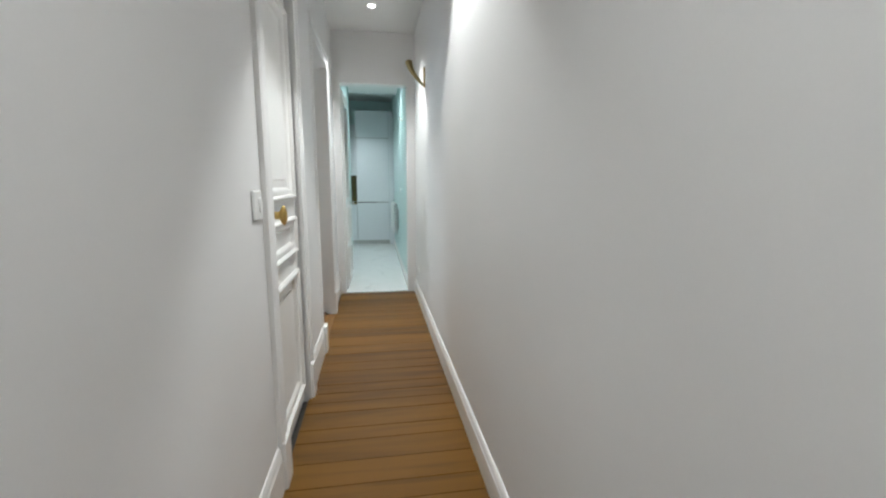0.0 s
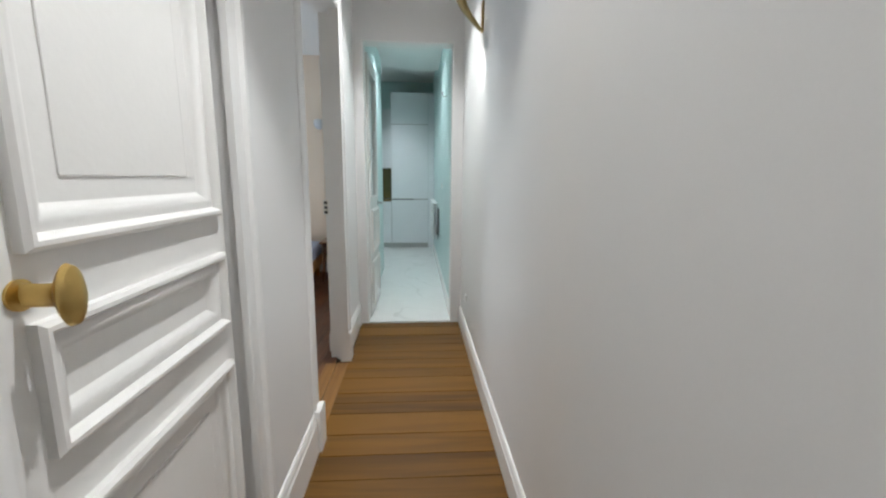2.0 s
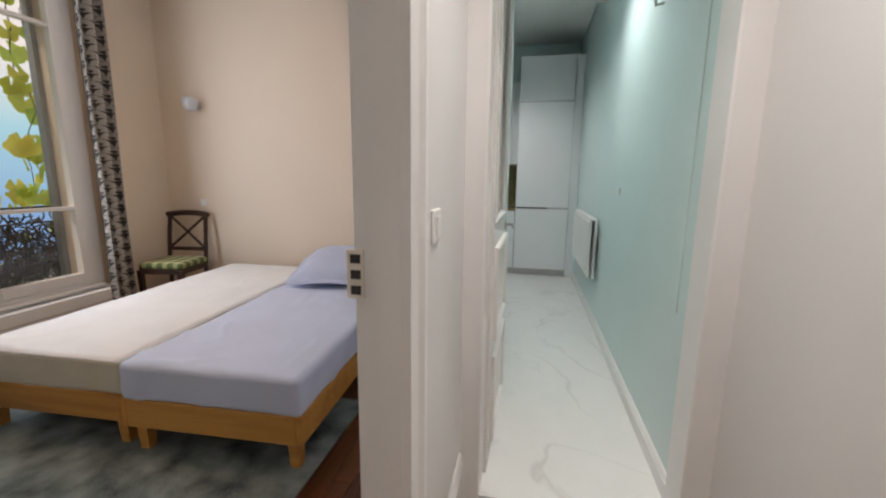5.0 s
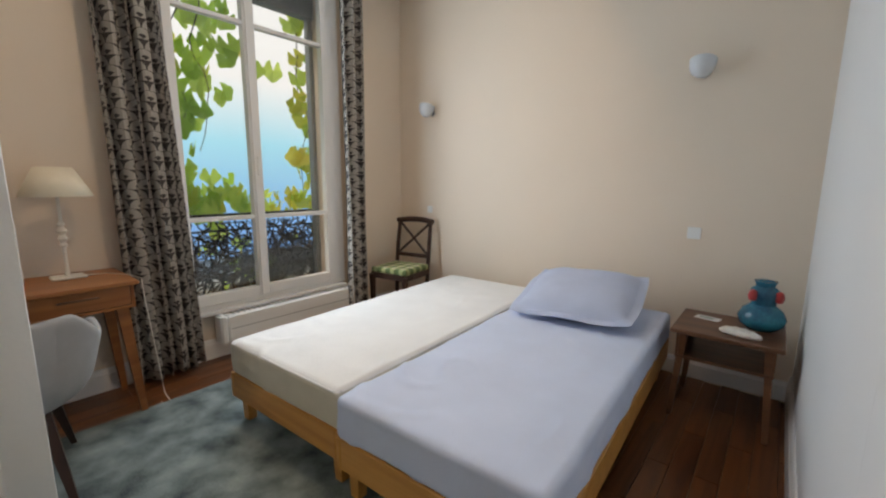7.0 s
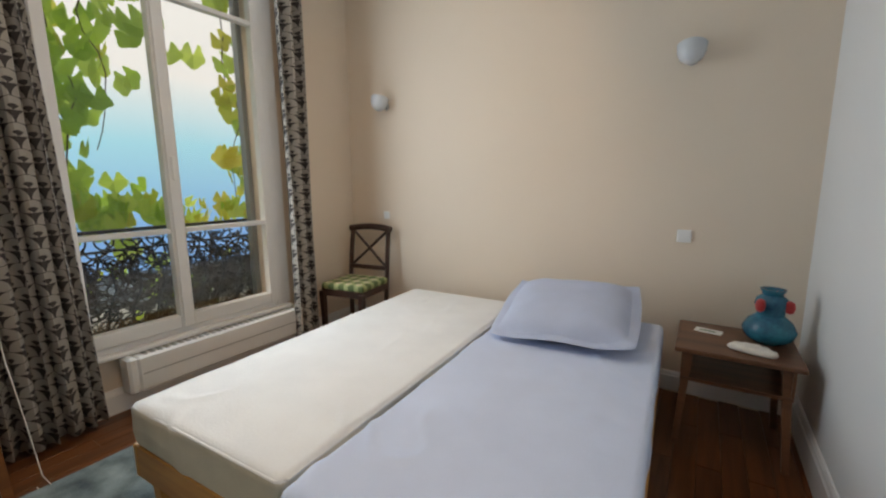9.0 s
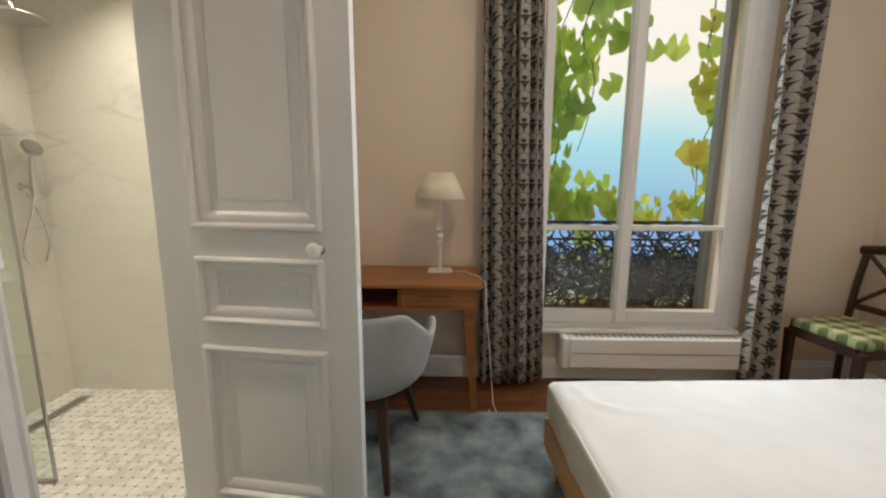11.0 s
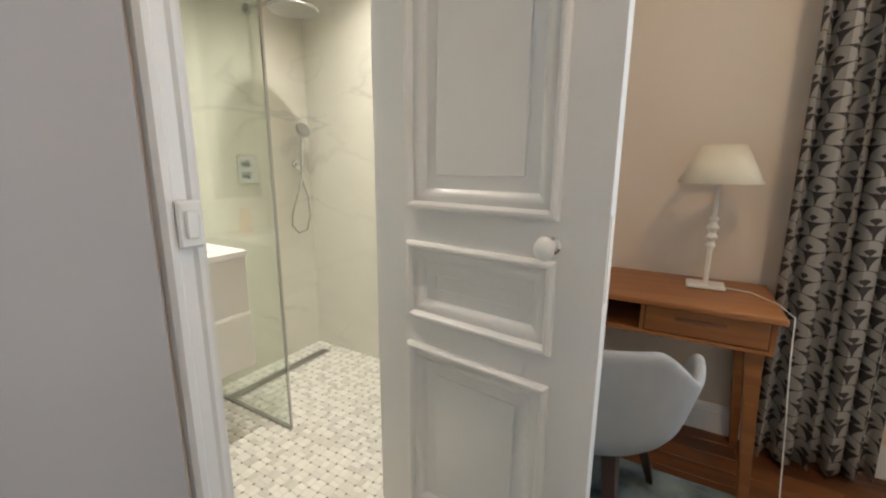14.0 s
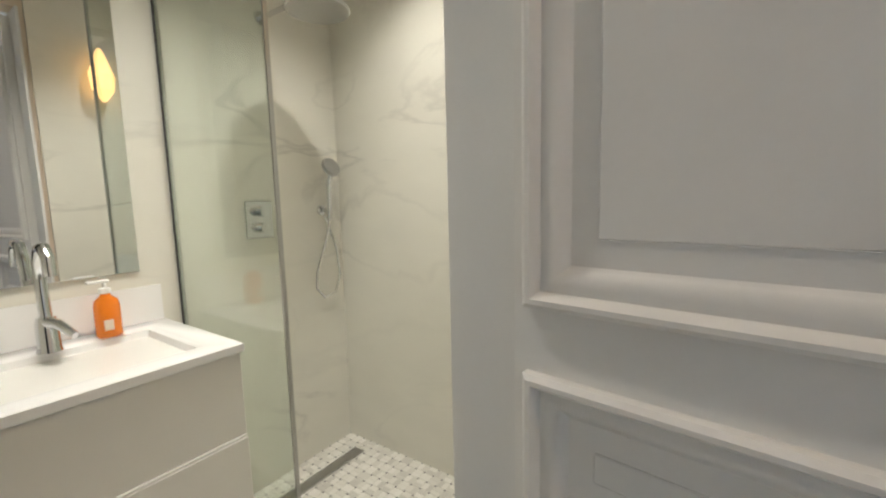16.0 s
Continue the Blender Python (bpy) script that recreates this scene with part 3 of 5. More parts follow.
def outlet(name, m, label, size=0.08):
    s = thing(name, label, "socket", m)
    h = size / 2
    part("plate", boxes((-h, h, -0.009, 0, -h, h), bevel=0.004), M_PLASTIC, s)
    part("well", lathe(((0.021, 0.0), (0.021, 0.003), (0.019, 0.003), (0.018, -0.002), (0.001, -0.002)), 20, pose(0, -0.0095, 0, 90)), M_PLASTIC, s)
    return s


hs = thing("light_switch", "square white light switch with an oval rocker on the hallway wall", "switch", face_x(HALL_L, 0.950, 1.196))
part("plate", boxes((-0.052, 0.052, -0.01, 0, -0.053, 0.053), bevel=0.006), M_PLASTIC, hs)
part("rocker", lathe(((0.001, 0), (0.017, 0), (0.015, 0.006), (0.001, 0.007)), 20, pose(0.012, -0.0105, 0, 90) @ Matrix.Diagonal((0.9, 1.7, 1, 1))), M_PLASTIC, hs, smooth=True)
rocker("light_switch", face_x(HALL_L - 0.025, 3.74, 1.16), "white light switch on the hallway wall")
rocker("light_switch", pose(-1.652, SOUTH_Y + 0.026, 1.147, 0, 0, 180), "white light switch on the bathroom door casing", 0.08, 0.52)
rocker("light_switch", pose(KIT_R, 5.75, 1.19, 0, 0, -90), "small white light switch on the mint wall", 0.06)
outlet("wall_socket", pose(HALL_R, 3.80, 0.35, 0, 0, -90), "small white wall socket above the skirting", 0.06)
outlet("wall_socket", pose(-0.82, HEAD_Y, 0.955), "white wall socket above the nightstand", 0.075)
outlet("wall_socket", pose(-3.06, HEAD_Y, 1.0), "white wall switch above the chair", 0.065)

# ---- hallway lamps ----
sc = thing("wall_sconce", "curved brass wall sconce shining down the hallway wall", "wall lamp", pose(HALL_R, 3.24, 2.24, 0, 0, -90))
part("backplate", boxes((-0.022, 0.022, -0.012, 0, -0.11, 0.06), bevel=0.005), M_BRASS, sc)
bm = bmesh.new()
rings = []
for i in range(9):
    a = i / 8
    cy, cz, r = -0.012 - 0.13 * math.sin(a * 1.5), -0.10 + 0.20 * a, 0.022 + 0.042 * a
    rings.append([bm.verts.new((r * math.cos(k * math.pi / 8), cy + 0.5 * r * math.sin(k * math.pi / 8), cz)) for k in range(16)])
for a, b in zip(rings, rings[1:]):
    for k in range(16):
        bm.faces.new((a[k], a[(k + 1) % 16], b[(k + 1) % 16], b[k]))
bm.faces.new(rings[0])
bm.faces.new(rings[-1])
part("shade", bm, mat("olive_brass", (0.34, 0.26, 0.12), 0.35, 0.9, vary=0.1), sc, smooth=True)


def downlight(x, y, z, color):
    d = thing("ceiling_downlight", "round recessed ceiling spotlight, lit", "ceiling lamp", pose(x, y, z), "recessed spotlights")
    part("trim_ring", lathe(((0.038, 0.0), (0.05, 0.0), (0.05, -0.006), (0.038, -0.004), (0.038, 0.0)), 24), M_PLASTIC, d)
    part("bulb", lathe(((0.001, -0.001), (0.034, -0.001), (0.034, -0.0035), (0.001, -0.0035)), 24), glowing("lit_bulb", color, 12), d)


for hx, hy in ((0.38, -0.8), (0.57, 1.45), (0.32, 3.55)):
    downlight(hx, hy, CEIL, (1, 0.98, 0.94))
for kx, ky in ((0.28, 5.6), (-0.3, 7.3)):
    downlight(kx, ky, 2.80 if ky < 6.9 else 3.05, (0.9, 0.97, 1))
for bx, by in ((-2.05, 1.95), (-2.80, 2.05)):
    downlight(bx, by, 2.5, (1, 0.95, 0.85))

# ---- kitchen ----
col = thing("fridge_cabinet", "tall glossy white column cabinet housing a fridge", "cabinet")
part("carcass", boxes((-0.067, 0.595, 8.225, 8.82, 0.09, 2.745)), M_STEEL, col)
for z0, z1 in ((0.095, 0.885), (0.905, 2.200), (2.213, 2.742)):
    d = part("cabinet_door", boxes((-0.064, 0.592, 8.205, 8.224, z0, z1), bevel=0.0015), M_WORK, col)
    if z0 < 0.5:
        # near-black bar filling the finger groove, its colour standing for the shade inside
        part("groove_shade_strip", boxes((-0.05, 0.33, 8.2035, 8.215, 0.886, 0.904)), M_DARK, d)
part("kickboard", boxes((-0.067, 0.595, 8.25, 8.28, 0, 0.088)), M_STEEL, col, "steel plinth")
fil = solid("filler_panel", boxes((0.598, 0.698, 8.23, 8.25, 0.0, 2.745)), M_WORK, "white filler panel beside the column cabinet", "panel", "thing")
bc = thing("drawer_cabinet", "glossy white kitchen drawer cabinet", "cabinet")
part("carcass", boxes((-0.75, -0.072, 8.23, 8.82, 0.09, 0.85)), M_WORK, bc)
for z0, z1 in ((0.095, 0.46), (0.47, 0.66), (0.67, 0.845)):
    part("drawer_front", boxes((-0.748, -0.074, 8.21, 8.229, z0, z1), bevel=0.0015), M_WORK, bc)
part("kickboard", boxes((-0.75, -0.072, 8.25, 8.28, 0, 0.088)), M_STEEL, bc)
solid("worktop", boxes((-0.75, -0.07, 8.19, 8.82, 0.852, 0.885), bevel=0.002), mat("brown_stone_worktop", (0.20, 0.15, 0.08), 0.2, vary=0.2), "brown stone kitchen worktop", "worktop", "thing")
solid("backsplash", boxes((-0.75, -0.07, 8.835, 8.85, 0.886, 1.45)), mat("bronze_backsplash", (0.16, 0.125, 0.05), 0.15, 0.4, vary=0.2), "bronze coloured glossy backsplash", "backsplash", "thing")
wc = thing("wall_cabinet", "glossy white wall cabinet above the worktop", "cabinet")
part("carcass", boxes((-0.75, -0.072, 8.49, 8.85, 1.452, 2.50)), M_WORK, wc)
part("cabinet_door", boxes((-0.748, -0.074, 8.47, 8.489, 1.454, 2.498), bevel=0.0015), M_WORK, wc)
rad = thing("panel_radiator", "white finned panel radiator on the mint wall", "radiator", pose(KIT_R, 6.38, 0))
part("panel", boxes((-0.085, -0.07, 0, 1.2, 0.43, 0.93), bevel=0.004), M_TRIM, rad)
part("panel", boxes((-0.045, -0.03, 0, 1.2, 0.43, 0.93), bevel=0.004), M_TRIM, rad)
for i in range(26):
    part("fin", boxes((-0.093, -0.0855, 0.025 + i * 0.045, 0.05 + i * 0.045, 0.45, 0.91), bevel=0.002), M_TRIM, rad)
part("grille", boxes((-0.085, -0.03, 0, 1.2, 0.9305, 0.94)), M_TRIM, rad)
for y in (0.15, 1.0):
    part("bracket", boxes((-0.03, 0.0, y, y + 0.04, 0.5, 0.85)), M_TRIM, rad)
solid("wall_hatch", boxes((KIT_R - 0.004, KIT_R - 0.0005, 4.50, 5.60, 0.75, 2.4), bevel=0.0015), M_MINT, "mint painted flush service hatch in the kitchen wall", "hatch", "thing")
solid("coat_hook", tube([(KIT_R, 5.1, 2.12), (KIT_R - 0.04, 5.1, 2.11), (KIT_R - 0.05, 5.1, 2.16)], 0.008), M_STEEL, "small dark metal hook high on the mint wall", "hook", "thing")


# ---- bedroom window ----
GX = WIN_X + 0.02
win = thing("window_1", "tall white French casement window with double doors", "window", kind="structure")
FR0, FR1 = 4.22, 5.45
part("window_frame", boxes((GX - 0.06, GX + 0.012, WY0, FR0 + 0.02, WZ0, WZ1), (GX - 0.06, GX + 0.012, FR1 - 0.03, WY1, WZ0, WZ1),
     (GX - 0.06, GX + 0.012, FR0 + 0.02, FR1 - 0.03, WZ0, WZ0 + 0.035), (GX - 0.06, GX + 0.012, FR0 + 0.02, FR1 - 0.03, WZ1 - 0.05, WZ1), bevel=0.004), M_TRIM, win)
MID = 4.775
for a, b in ((FR0 + 0.022, MID - 0.001), (MID + 0.001, FR1 - 0.032)):
    st0, st1 = (0.055, 0.04) if a < 4.5 else (0.04, 0.055)
    leaf = part("casement", boxes((GX - 0.035, GX + 0.025, a, a + st0, WZ0 + 0.037, WZ1 - 0.052), (GX - 0.035, GX + 0.025, b - st1, b, WZ0 + 0.037, WZ1 - 0.052),
                (GX - 0.035, GX + 0.025, a + st0, b - st1, WZ0 + 0.037, WZ0 + 0.115), (GX - 0.035, GX + 0.025, a + st0, b - st1, WZ1 - 0.11, WZ1 - 0.052),
                (GX - 0.03, GX + 0.02, a + st0, b - st1, 0.985, 1.015), (GX - 0.03, GX + 0.02, a + st0, b - st1, 2.33, 2.36), bevel=0.004), M_TRIM, win)
    for z0, z1 in ((WZ0 + 0.115, 0.985), (1.015, 2.33), (2.36, WZ1 - 0.11)):
        pane = part("pane", boxes((GX - 0.008, GX - 0.004, a + st0 - 0.002, b - st1 + 0.002, z0 - 0.002, z1 + 0.002)), M_GLASS, leaf)
        pane.visible_shadow = False
part("cover_strip", boxes((GX + 0.0255, GX + 0.042, MID - 0.032, MID + 0.032, WZ0 + 0.04, WZ1 - 0.06), bevel=0.006), M_TRIM, win)
part("window_handle", boxes((GX + 0.0425, GX + 0.055, MID - 0.012, MID + 0.012, 1.30, 1.44), bevel=0.005), M_PLASTIC, win)
part("window_sill", boxes((WIN_X + 0.001, WIN_X + 0.07, WY0 - 0.05, WY1 + 0.05, WZ0 - 0.03, WZ0 - 0.001), bevel=0.006), M_TRIM, win)
part("casing_trim", boxes((WIN_X + 0.0005, WIN_X + 0.022, WY1 + 0.001, WY1 + 0.075, WZ0, WZ1 + 0.07), (WIN_X + 0.0005, WIN_X + 0.022, WY0 - 0.075, WY0 - 0.001, WZ0, WZ1 + 0.07), bevel=0.005), M_TRIM, win)
part("shutter_box", boxes((WIN_X - 0.29, WIN_X - 0.2, WY0 + 0.002, WY1 - 0.002, 2.62, WZ1 - 0.002)), mat("grey_shutter", (0.16, 0.17, 0.17), 0.5), win, "grey rolled shutter")
part("shutter_guide", boxes((WIN_X - 0.29, WIN_X - 0.23, WY1 - 0.04, WY1 - 0.002, WZ0, 2.62), (WIN_X - 0.29, WIN_X - 0.23, WY0 + 0.002, WY0 + 0.04, WZ0, 2.62)), mat("grey_guide", (0.2, 0.22, 0.22), 0.5), win, "grey shutter guide")

# ---- outside: railing, vine, distance ----
RX = WIN_X - 0.36
rail = thing("balcony_railing", "black wrought iron window railing with scrolls", "railing")
part("top_rail", boxes((RX - 0.02, RX + 0.02, 3.9, 6.0, 0.985, 1.005)), M_IRON, rail)
part("middle_rail", boxes((RX - 0.01, RX + 0.01, 3.9, 6.0, 0.865, 0.88)), M_IRON, rail)
part("bottom_rail", boxes((RX - 0.01, RX + 0.01, 3.9, 6.0, 0.36, 0.375)), M_IRON, rail)
for i in range(15):
    y = 3.97 + i * 0.14
    part("ring", tube([(RX, y + 0.05 * math.cos(k * 0.5236), 0.932 + 0.05 * math.sin(k * 0.5236)) for k in range(12)], 0.006, 6, closed=True), M_IRON, rail)
    for sg in (1, -1):
        sp = [(RX, y + sg * (0.03 + (0.045 * (1 - k / 22)) * math.cos(k * 0.5) - 0.02), 0.62 + sg * 0.16 + 0.05 * math.sin(k * 0.5) * (1 - k / 26)) for k in range(20)]
        part("scroll", tube(sp, 0.006, 5), M_IRON, rail)
    part("bar", tube([(RX, y - 0.05, 0.375), (RX, y - 0.02, 0.5), (RX, y + 0.03, 0.62), (RX, y + 0.02, 0.74), (RX, y - 0.05, 0.866)], 0.007, 6), M_IRON, rail)


def leaf_mat(name, c1, c2):
    m = bpy.data.materials.new(name)
    m.use_nodes = True
    n, l = m.node_tree.nodes, m.node_tree.links
    info, ramp = n.new("ShaderNodeObjectInfo"), n.new("ShaderNodeValToRGB")
    ramp.color_ramp.elements[0].color, ramp.color_ramp.elements[1].color = (*c1, 1), (*c2, 1)
    l.new(info.outputs["Random"], ramp.inputs[0])
    tr, mx = n.new("ShaderNodeBsdfTranslucent"), n.new("ShaderNodeMixShader")
    l.new(ramp.outputs[0], n["Principled BSDF"].inputs["Base Color"])
    l.new(ramp.outputs[0], tr.inputs[0])
    mx.inputs[0].default_value = 0.7
    l.new(n["Principled BSDF"].outputs[0], mx.inputs[1])
    l.new(tr.outputs[0], mx.inputs[2])
    l.new(mx.outputs[0], n["Material Output"].inputs[0])
    return m


M_LEAF = leaf_mat("vine_leaf", (0.34, 0.56, 0.05), (0.74, 0.88, 0.17))
M_LEAFY = leaf_mat("yellow_vine_leaf", (0.56, 0.66, 0.06), (0.80, 0.70, 0.12))
M_TWIG = mat("vine_bark", (0.05, 0.04, 0.03), 0.8, vary=0.3)


def vine_leaf(seed):
    """A five-lobed leaf with a folded midrib."""
    rnd = random.Random(seed)
    bm = bmesh.new()
    c = bm.verts.new((0, 0, 0))
    rim = []
    for k in range(46):
        a = -2.8 + 5.6 * k / 45
        lobe = 0.87 + 0.085 * math.cos(5 * a * 0.93) + 0.03 * math.cos(k * math.pi) + 0.03 * rnd.uniform(-1, 1)
        r = lobe * (0.98 - 0.12 * abs(a) / 2.8)
        x, z = r * math.sin(a), r * math.cos(a)
        rim.append(bm.verts.new((x, 0.22 * abs(x) - 0.14 * r * r + 0.05 * math.sin(3 * a), z)))
    for a, b in zip(rim, rim[1:]):
        bm.faces.new((c, a, b))
    me = bpy.data.meshes.new("vine_leaf")
    bm.to_mesh(me)
    bm.free()
    return me


LEAVES = [vine_leaf(s) for s in range(4)]
LEAVES_Y = [vine_leaf(s + 9) for s in range(2)]
for me in LEAVES:
    me.materials.append(M_LEAF)
for me in LEAVES_Y:
    me.materials.append(M_LEAFY)
vine = thing("climbing_vine", "green and yellow climbing vine hanging outside the window", "plant")
rv = random.Random(5)
for ys, z0, z1 in ((4.36, 0.4, 3.2), (4.52, 3.2, 1.7), (4.70, 3.2, 1.5), (5.58, 3.2, 1.0), (5.72, 0.4, 3.2), (4.45, 0.4, 3.2)):
    pts = [(WIN_X - 0.62 + 0.05 * math.sin(k * 1.7 + ys), ys + 0.05 * math.sin(k * 0.9 + ys * 9), z0 + (z1 - z0) * k / 14) for k in range(15)]
    part("stem", tube(pts, 0.006, 5, taper=0.003), M_TWIG, vine)


def add_leaf(y, z, x, size, yellow=False):
    ob = new("leaf", rv.choice(LEAVES_Y if yellow else LEAVES))
    ob.parent = vine
    ob.matrix_local = Matrix.LocRotScale((x, y, z), Euler((rv.uniform(-0.7, 0.5), rv.uniform(-0.9, 0.9) + math.pi, math.pi / 2 + rv.uniform(-0.9, 0.9))), (size,) * 3)


for i in range(200):
    z = rv.uniform(0.95, 3.1)
    wdt = 0.33 + 0.2 * math.sin(z * 3.1 + 0.4)
    add_leaf(4.28 + abs(rv.gauss(0, 0.75)) * wdt + rv.uniform(-0.06, 0.06), z, WIN_X - rv.uniform(0.5, 0.85), rv.uniform(0.07, 0.125), rv.random() < 0.12)
for i in range(34):
    add_leaf(5.56 + rv.gauss(0, 0.05) + 0.05 * math.sin(i), rv.uniform(1.05, 2.9), WIN_X - rv.uniform(0.5, 0.7), rv.uniform(0.07, 0.12), rv.random() < 0.5)
for i in range(46):
    add_leaf(rv.uniform(4.3, 5.05), 1.0 + abs(rv.gauss(0, 0.14)), WIN_X - rv.uniform(0.5, 0.8), rv.uniform(0.06, 0.11), rv.random() < 0.2)
for i in range(26):
    add_leaf(rv.uniform(5.1, 5.75), rv.uniform(0.95, 1.16), WIN_X - rv.uniform(0.5, 0.8), rv.uniform(0.05, 0.09), rv.random() < 0.5)
for i in range(30):
    add_leaf(rv.uniform(4.2, 6.0), rv.uniform(0.35, 0.95), WIN_X - rv.uniform(0.5, 0.9), rv.uniform(0.05, 0.10), rv.random() < 0.1)
bm = bmesh.new()
for i in range(620):
    y, z = rv.uniform(4.15, 6.0), rv.uniform(0.34, 0.8)
    a, pts = rv.uniform(0, 6.28), []
    for k in range(7):
        pts.append((WIN_X - 0.42 - 0.08 * rv.random(), y, z))
        a += rv.uniform(-0.8, 0.8)
        y, z = y + 0.045 * math.cos(a), min(0.92, max(0.34, z + 0.04 * math.sin(a)))
    tube(pts, rv.uniform(0.004, 0.009), 4, bm)
solid("vine_tangle", bm, M_TWIG, "dense tangle of dark bare vine stems behind the railing", "plant", "stuff")
solid("ledge", boxes((WIN_X - 1.0, WIN_X - 0.3, 3.6, 6.3, 0.22, 0.34)), mat("stone_ledge", (0.35, 0.34, 0.31), 0.8, vary=0.15), "pale stone window ledge outside", "ledge")
bd = bpy.data.materials.new("bright_distance")
bd.use_nodes = True
n, l = bd.node_tree.nodes, bd.node_tree.links
tc, sep, ramp, em = n.new("ShaderNodeTexCoord"), n.new("ShaderNodeSeparateXYZ"), n.new("ShaderNodeValToRGB"), n.new("ShaderNodeEmission")
l.new(tc.outputs["Object"], sep.inputs[0])
mr = n.new("ShaderNodeMapRange")
mr.inputs[1].default_value, mr.inputs[2].default_value = -14.0, 24.0
l.new(sep.outputs["Z"], mr.inputs[0])
l.new(mr.outputs[0], ramp.inputs[0])
ramp.color_ramp.elements[0].color, ramp.color_ramp.elements[1].color = (0.22, 0.46, 0.86, 1), (0.97, 1.0, 1.0, 1)
ramp.color_ramp.elements[0].position, ramp.color_ramp.elements[1].position = 0.25, 0.72
mid = ramp.color_ramp.elements.new(0.52)
mid.color = (0.40, 0.80, 0.97, 1)
l.new(ramp.outputs[0], em.inputs[0])
em.inputs[1].default_value = SKY_GLOW
l.new(em.outputs[0], n["Material Output"].inputs[0])
solid("backdrop", boxes((-52.2, -52, -60, 90, -40, 60)), bd, "bright hazy blue sky and distance", "sky")
solid("ground", boxes((-60, WIN_X - 0.35, -70, 100, -8.2, -8)), mat("courtyard_paving", (0.18, 0.18, 0.17), 0.9, vary=0.2), "grey courtyard ground below", "ground")

# ---- curtains ----
fab = bpy.data.materials.new("fan_pattern_cotton")
fab.use_nodes = True
n, l = fab.node_tree.nodes, fab.node_tree.links


def calc(op, a, b=None, c=None):
    k = n.new("ShaderNodeMath")
    k.operation = op
    for i, v in enumerate((a, b, c)):
        if v is None:
            continue
        if isinstance(v, (int, float)):
            k.inputs[i].default_value = v
        else:
            l.new(v, k.inputs[i])
    return k.outputs[0]


uv, sp = n.new("ShaderNodeUVMap"), n.new("ShaderNodeSeparateXYZ")
l.new(uv.outputs[0], sp.inputs[0])
U, V = calc("DIVIDE", sp.outputs[0], 0.098), calc("DIVIDE", sp.outputs[1], 0.056)


def fan(row_shift):
    """Distance from the foot of the fan of one of two interlaced rows, with the height above it."""
    v2 = calc("ADD", calc("MULTIPLY", V, 0.5), row_shift)
    dv = calc("MULTIPLY", calc("FRACT", v2), 2.0)
    du = calc("SUBTRACT", calc("FRACT", calc("ADD", U, row_shift)), 0.5)
    d = calc("SQRT", calc("ADD", calc("MULTIPLY", calc("MULTIPLY", du, du), 3.6), calc("MULTIPLY", calc("MULTIPLY", dv, dv), 0.75)))
    return d, calc("LESS_THAN", calc("ABSOLUTE", du), calc("MULTIPLY", dv, 0.55)), dv


(A, wedge_a, va), (B, wedge_b, vb) = fan(0.0), fan(0.5)
in_a, in_b = calc("LESS_THAN", A, 0.94), calc("LESS_THAN", B, 0.94)
front_a = calc("MULTIPLY", in_a, calc("SUBTRACT", 1.0, calc("MULTIPLY", in_b, calc("GREATER_THAN", vb, va))))
dark_a = calc("MAXIMUM", calc("MULTIPLY", wedge_a, calc("LESS_THAN", A, 0.42)), calc("GREATER_THAN", A, 0.90))
dark_b = calc("MAXIMUM", calc("MULTIPLY", wedge_b, calc("LESS_THAN", B, 0.42)), calc("GREATER_THAN", B, 0.90))
dark = calc("ADD", calc("MULTIPLY", front_a, dark_a), calc("MULTIPLY", calc("SUBTRACT", 1.0, front_a), dark_b))
cm = n.new("ShaderNodeMix")
cm.data_type = "RGBA"
l.new(dark, cm.inputs[0])
cm.inputs[6].default_value, cm.inputs[7].default_value = (0.36, 0.335, 0.30, 1), (0.045, 0.038, 0.036, 1)
l.new(cm.outputs[2], n["Principled BSDF"].inputs["Base Color"])
n["Principled BSDF"].inputs["Roughness"].default_value = 0.9


def curtain(y0, y1, top0, top1, folds, label, seed):
    """A pleated drop of cloth hung in the xz sweep from y0 to y1, a little narrower or wider at the head."""
    rnd = random.Random(seed)
    bm = bmesh.new()
    lay = bm.loops.layers.uv.new("UVMap")
    cols, rows_ = folds * 12, 26
    ph = [rnd.uniform(-0.4, 0.4) for _ in range(folds + 1)]
    grid = []
    for j in range(rows_ + 1):
        v = j / rows_
        z = 0.035 + v * 2.95
        a, b = y0 + (top0 - y0) * v, y1 + (top1 - y1) * v
        row = []
        for i in range(cols + 1):
            u = i / cols
            w = 2 * math.pi * folds * u + ph[int(u * folds)] * 0.6 * (1 - v)
            x = WIN_X + 0.125 + 0.042 * math.sin(w) + 0.012 * math.sin(2.3 * w + 2 * v) + 0.01 * math.sin(5 * v + i * 0.1)
            row.append(bm.verts.new((x, a + (b - a) * u + 0.016 * math.cos(w) * math.sin(w * 0.5 + v), z)))
        grid.append(row)
    wide = (y1 - y0) * 1.75
    for j in range(rows_):
        for i in range(cols):
            f = bm.faces.new((grid[j][i], grid[j][i + 1], grid[j + 1][i + 1], grid[j + 1][i]))
            for lp, (ii, jj) in zip(f.loops, ((i, j), (i + 1, j), (i + 1, j + 1), (i, j + 1))):
                lp[lay].uv = (ii / cols * wide, jj / rows_ * 2.95)
    c = thing("curtain", label, "curtain", group="window curtains")
    ob = part("cloth", bm, fab, c, smooth=True)
    so = ob.modifiers.new("thickness", "SOLIDIFY")
    so.thickness = 0.003
    part("heading_tape", boxes((WIN_X + 0.10, WIN_X + 0.15, min(y0, top0), max(y1, top1), 2.96, 2.99)), M_CREAM, c)


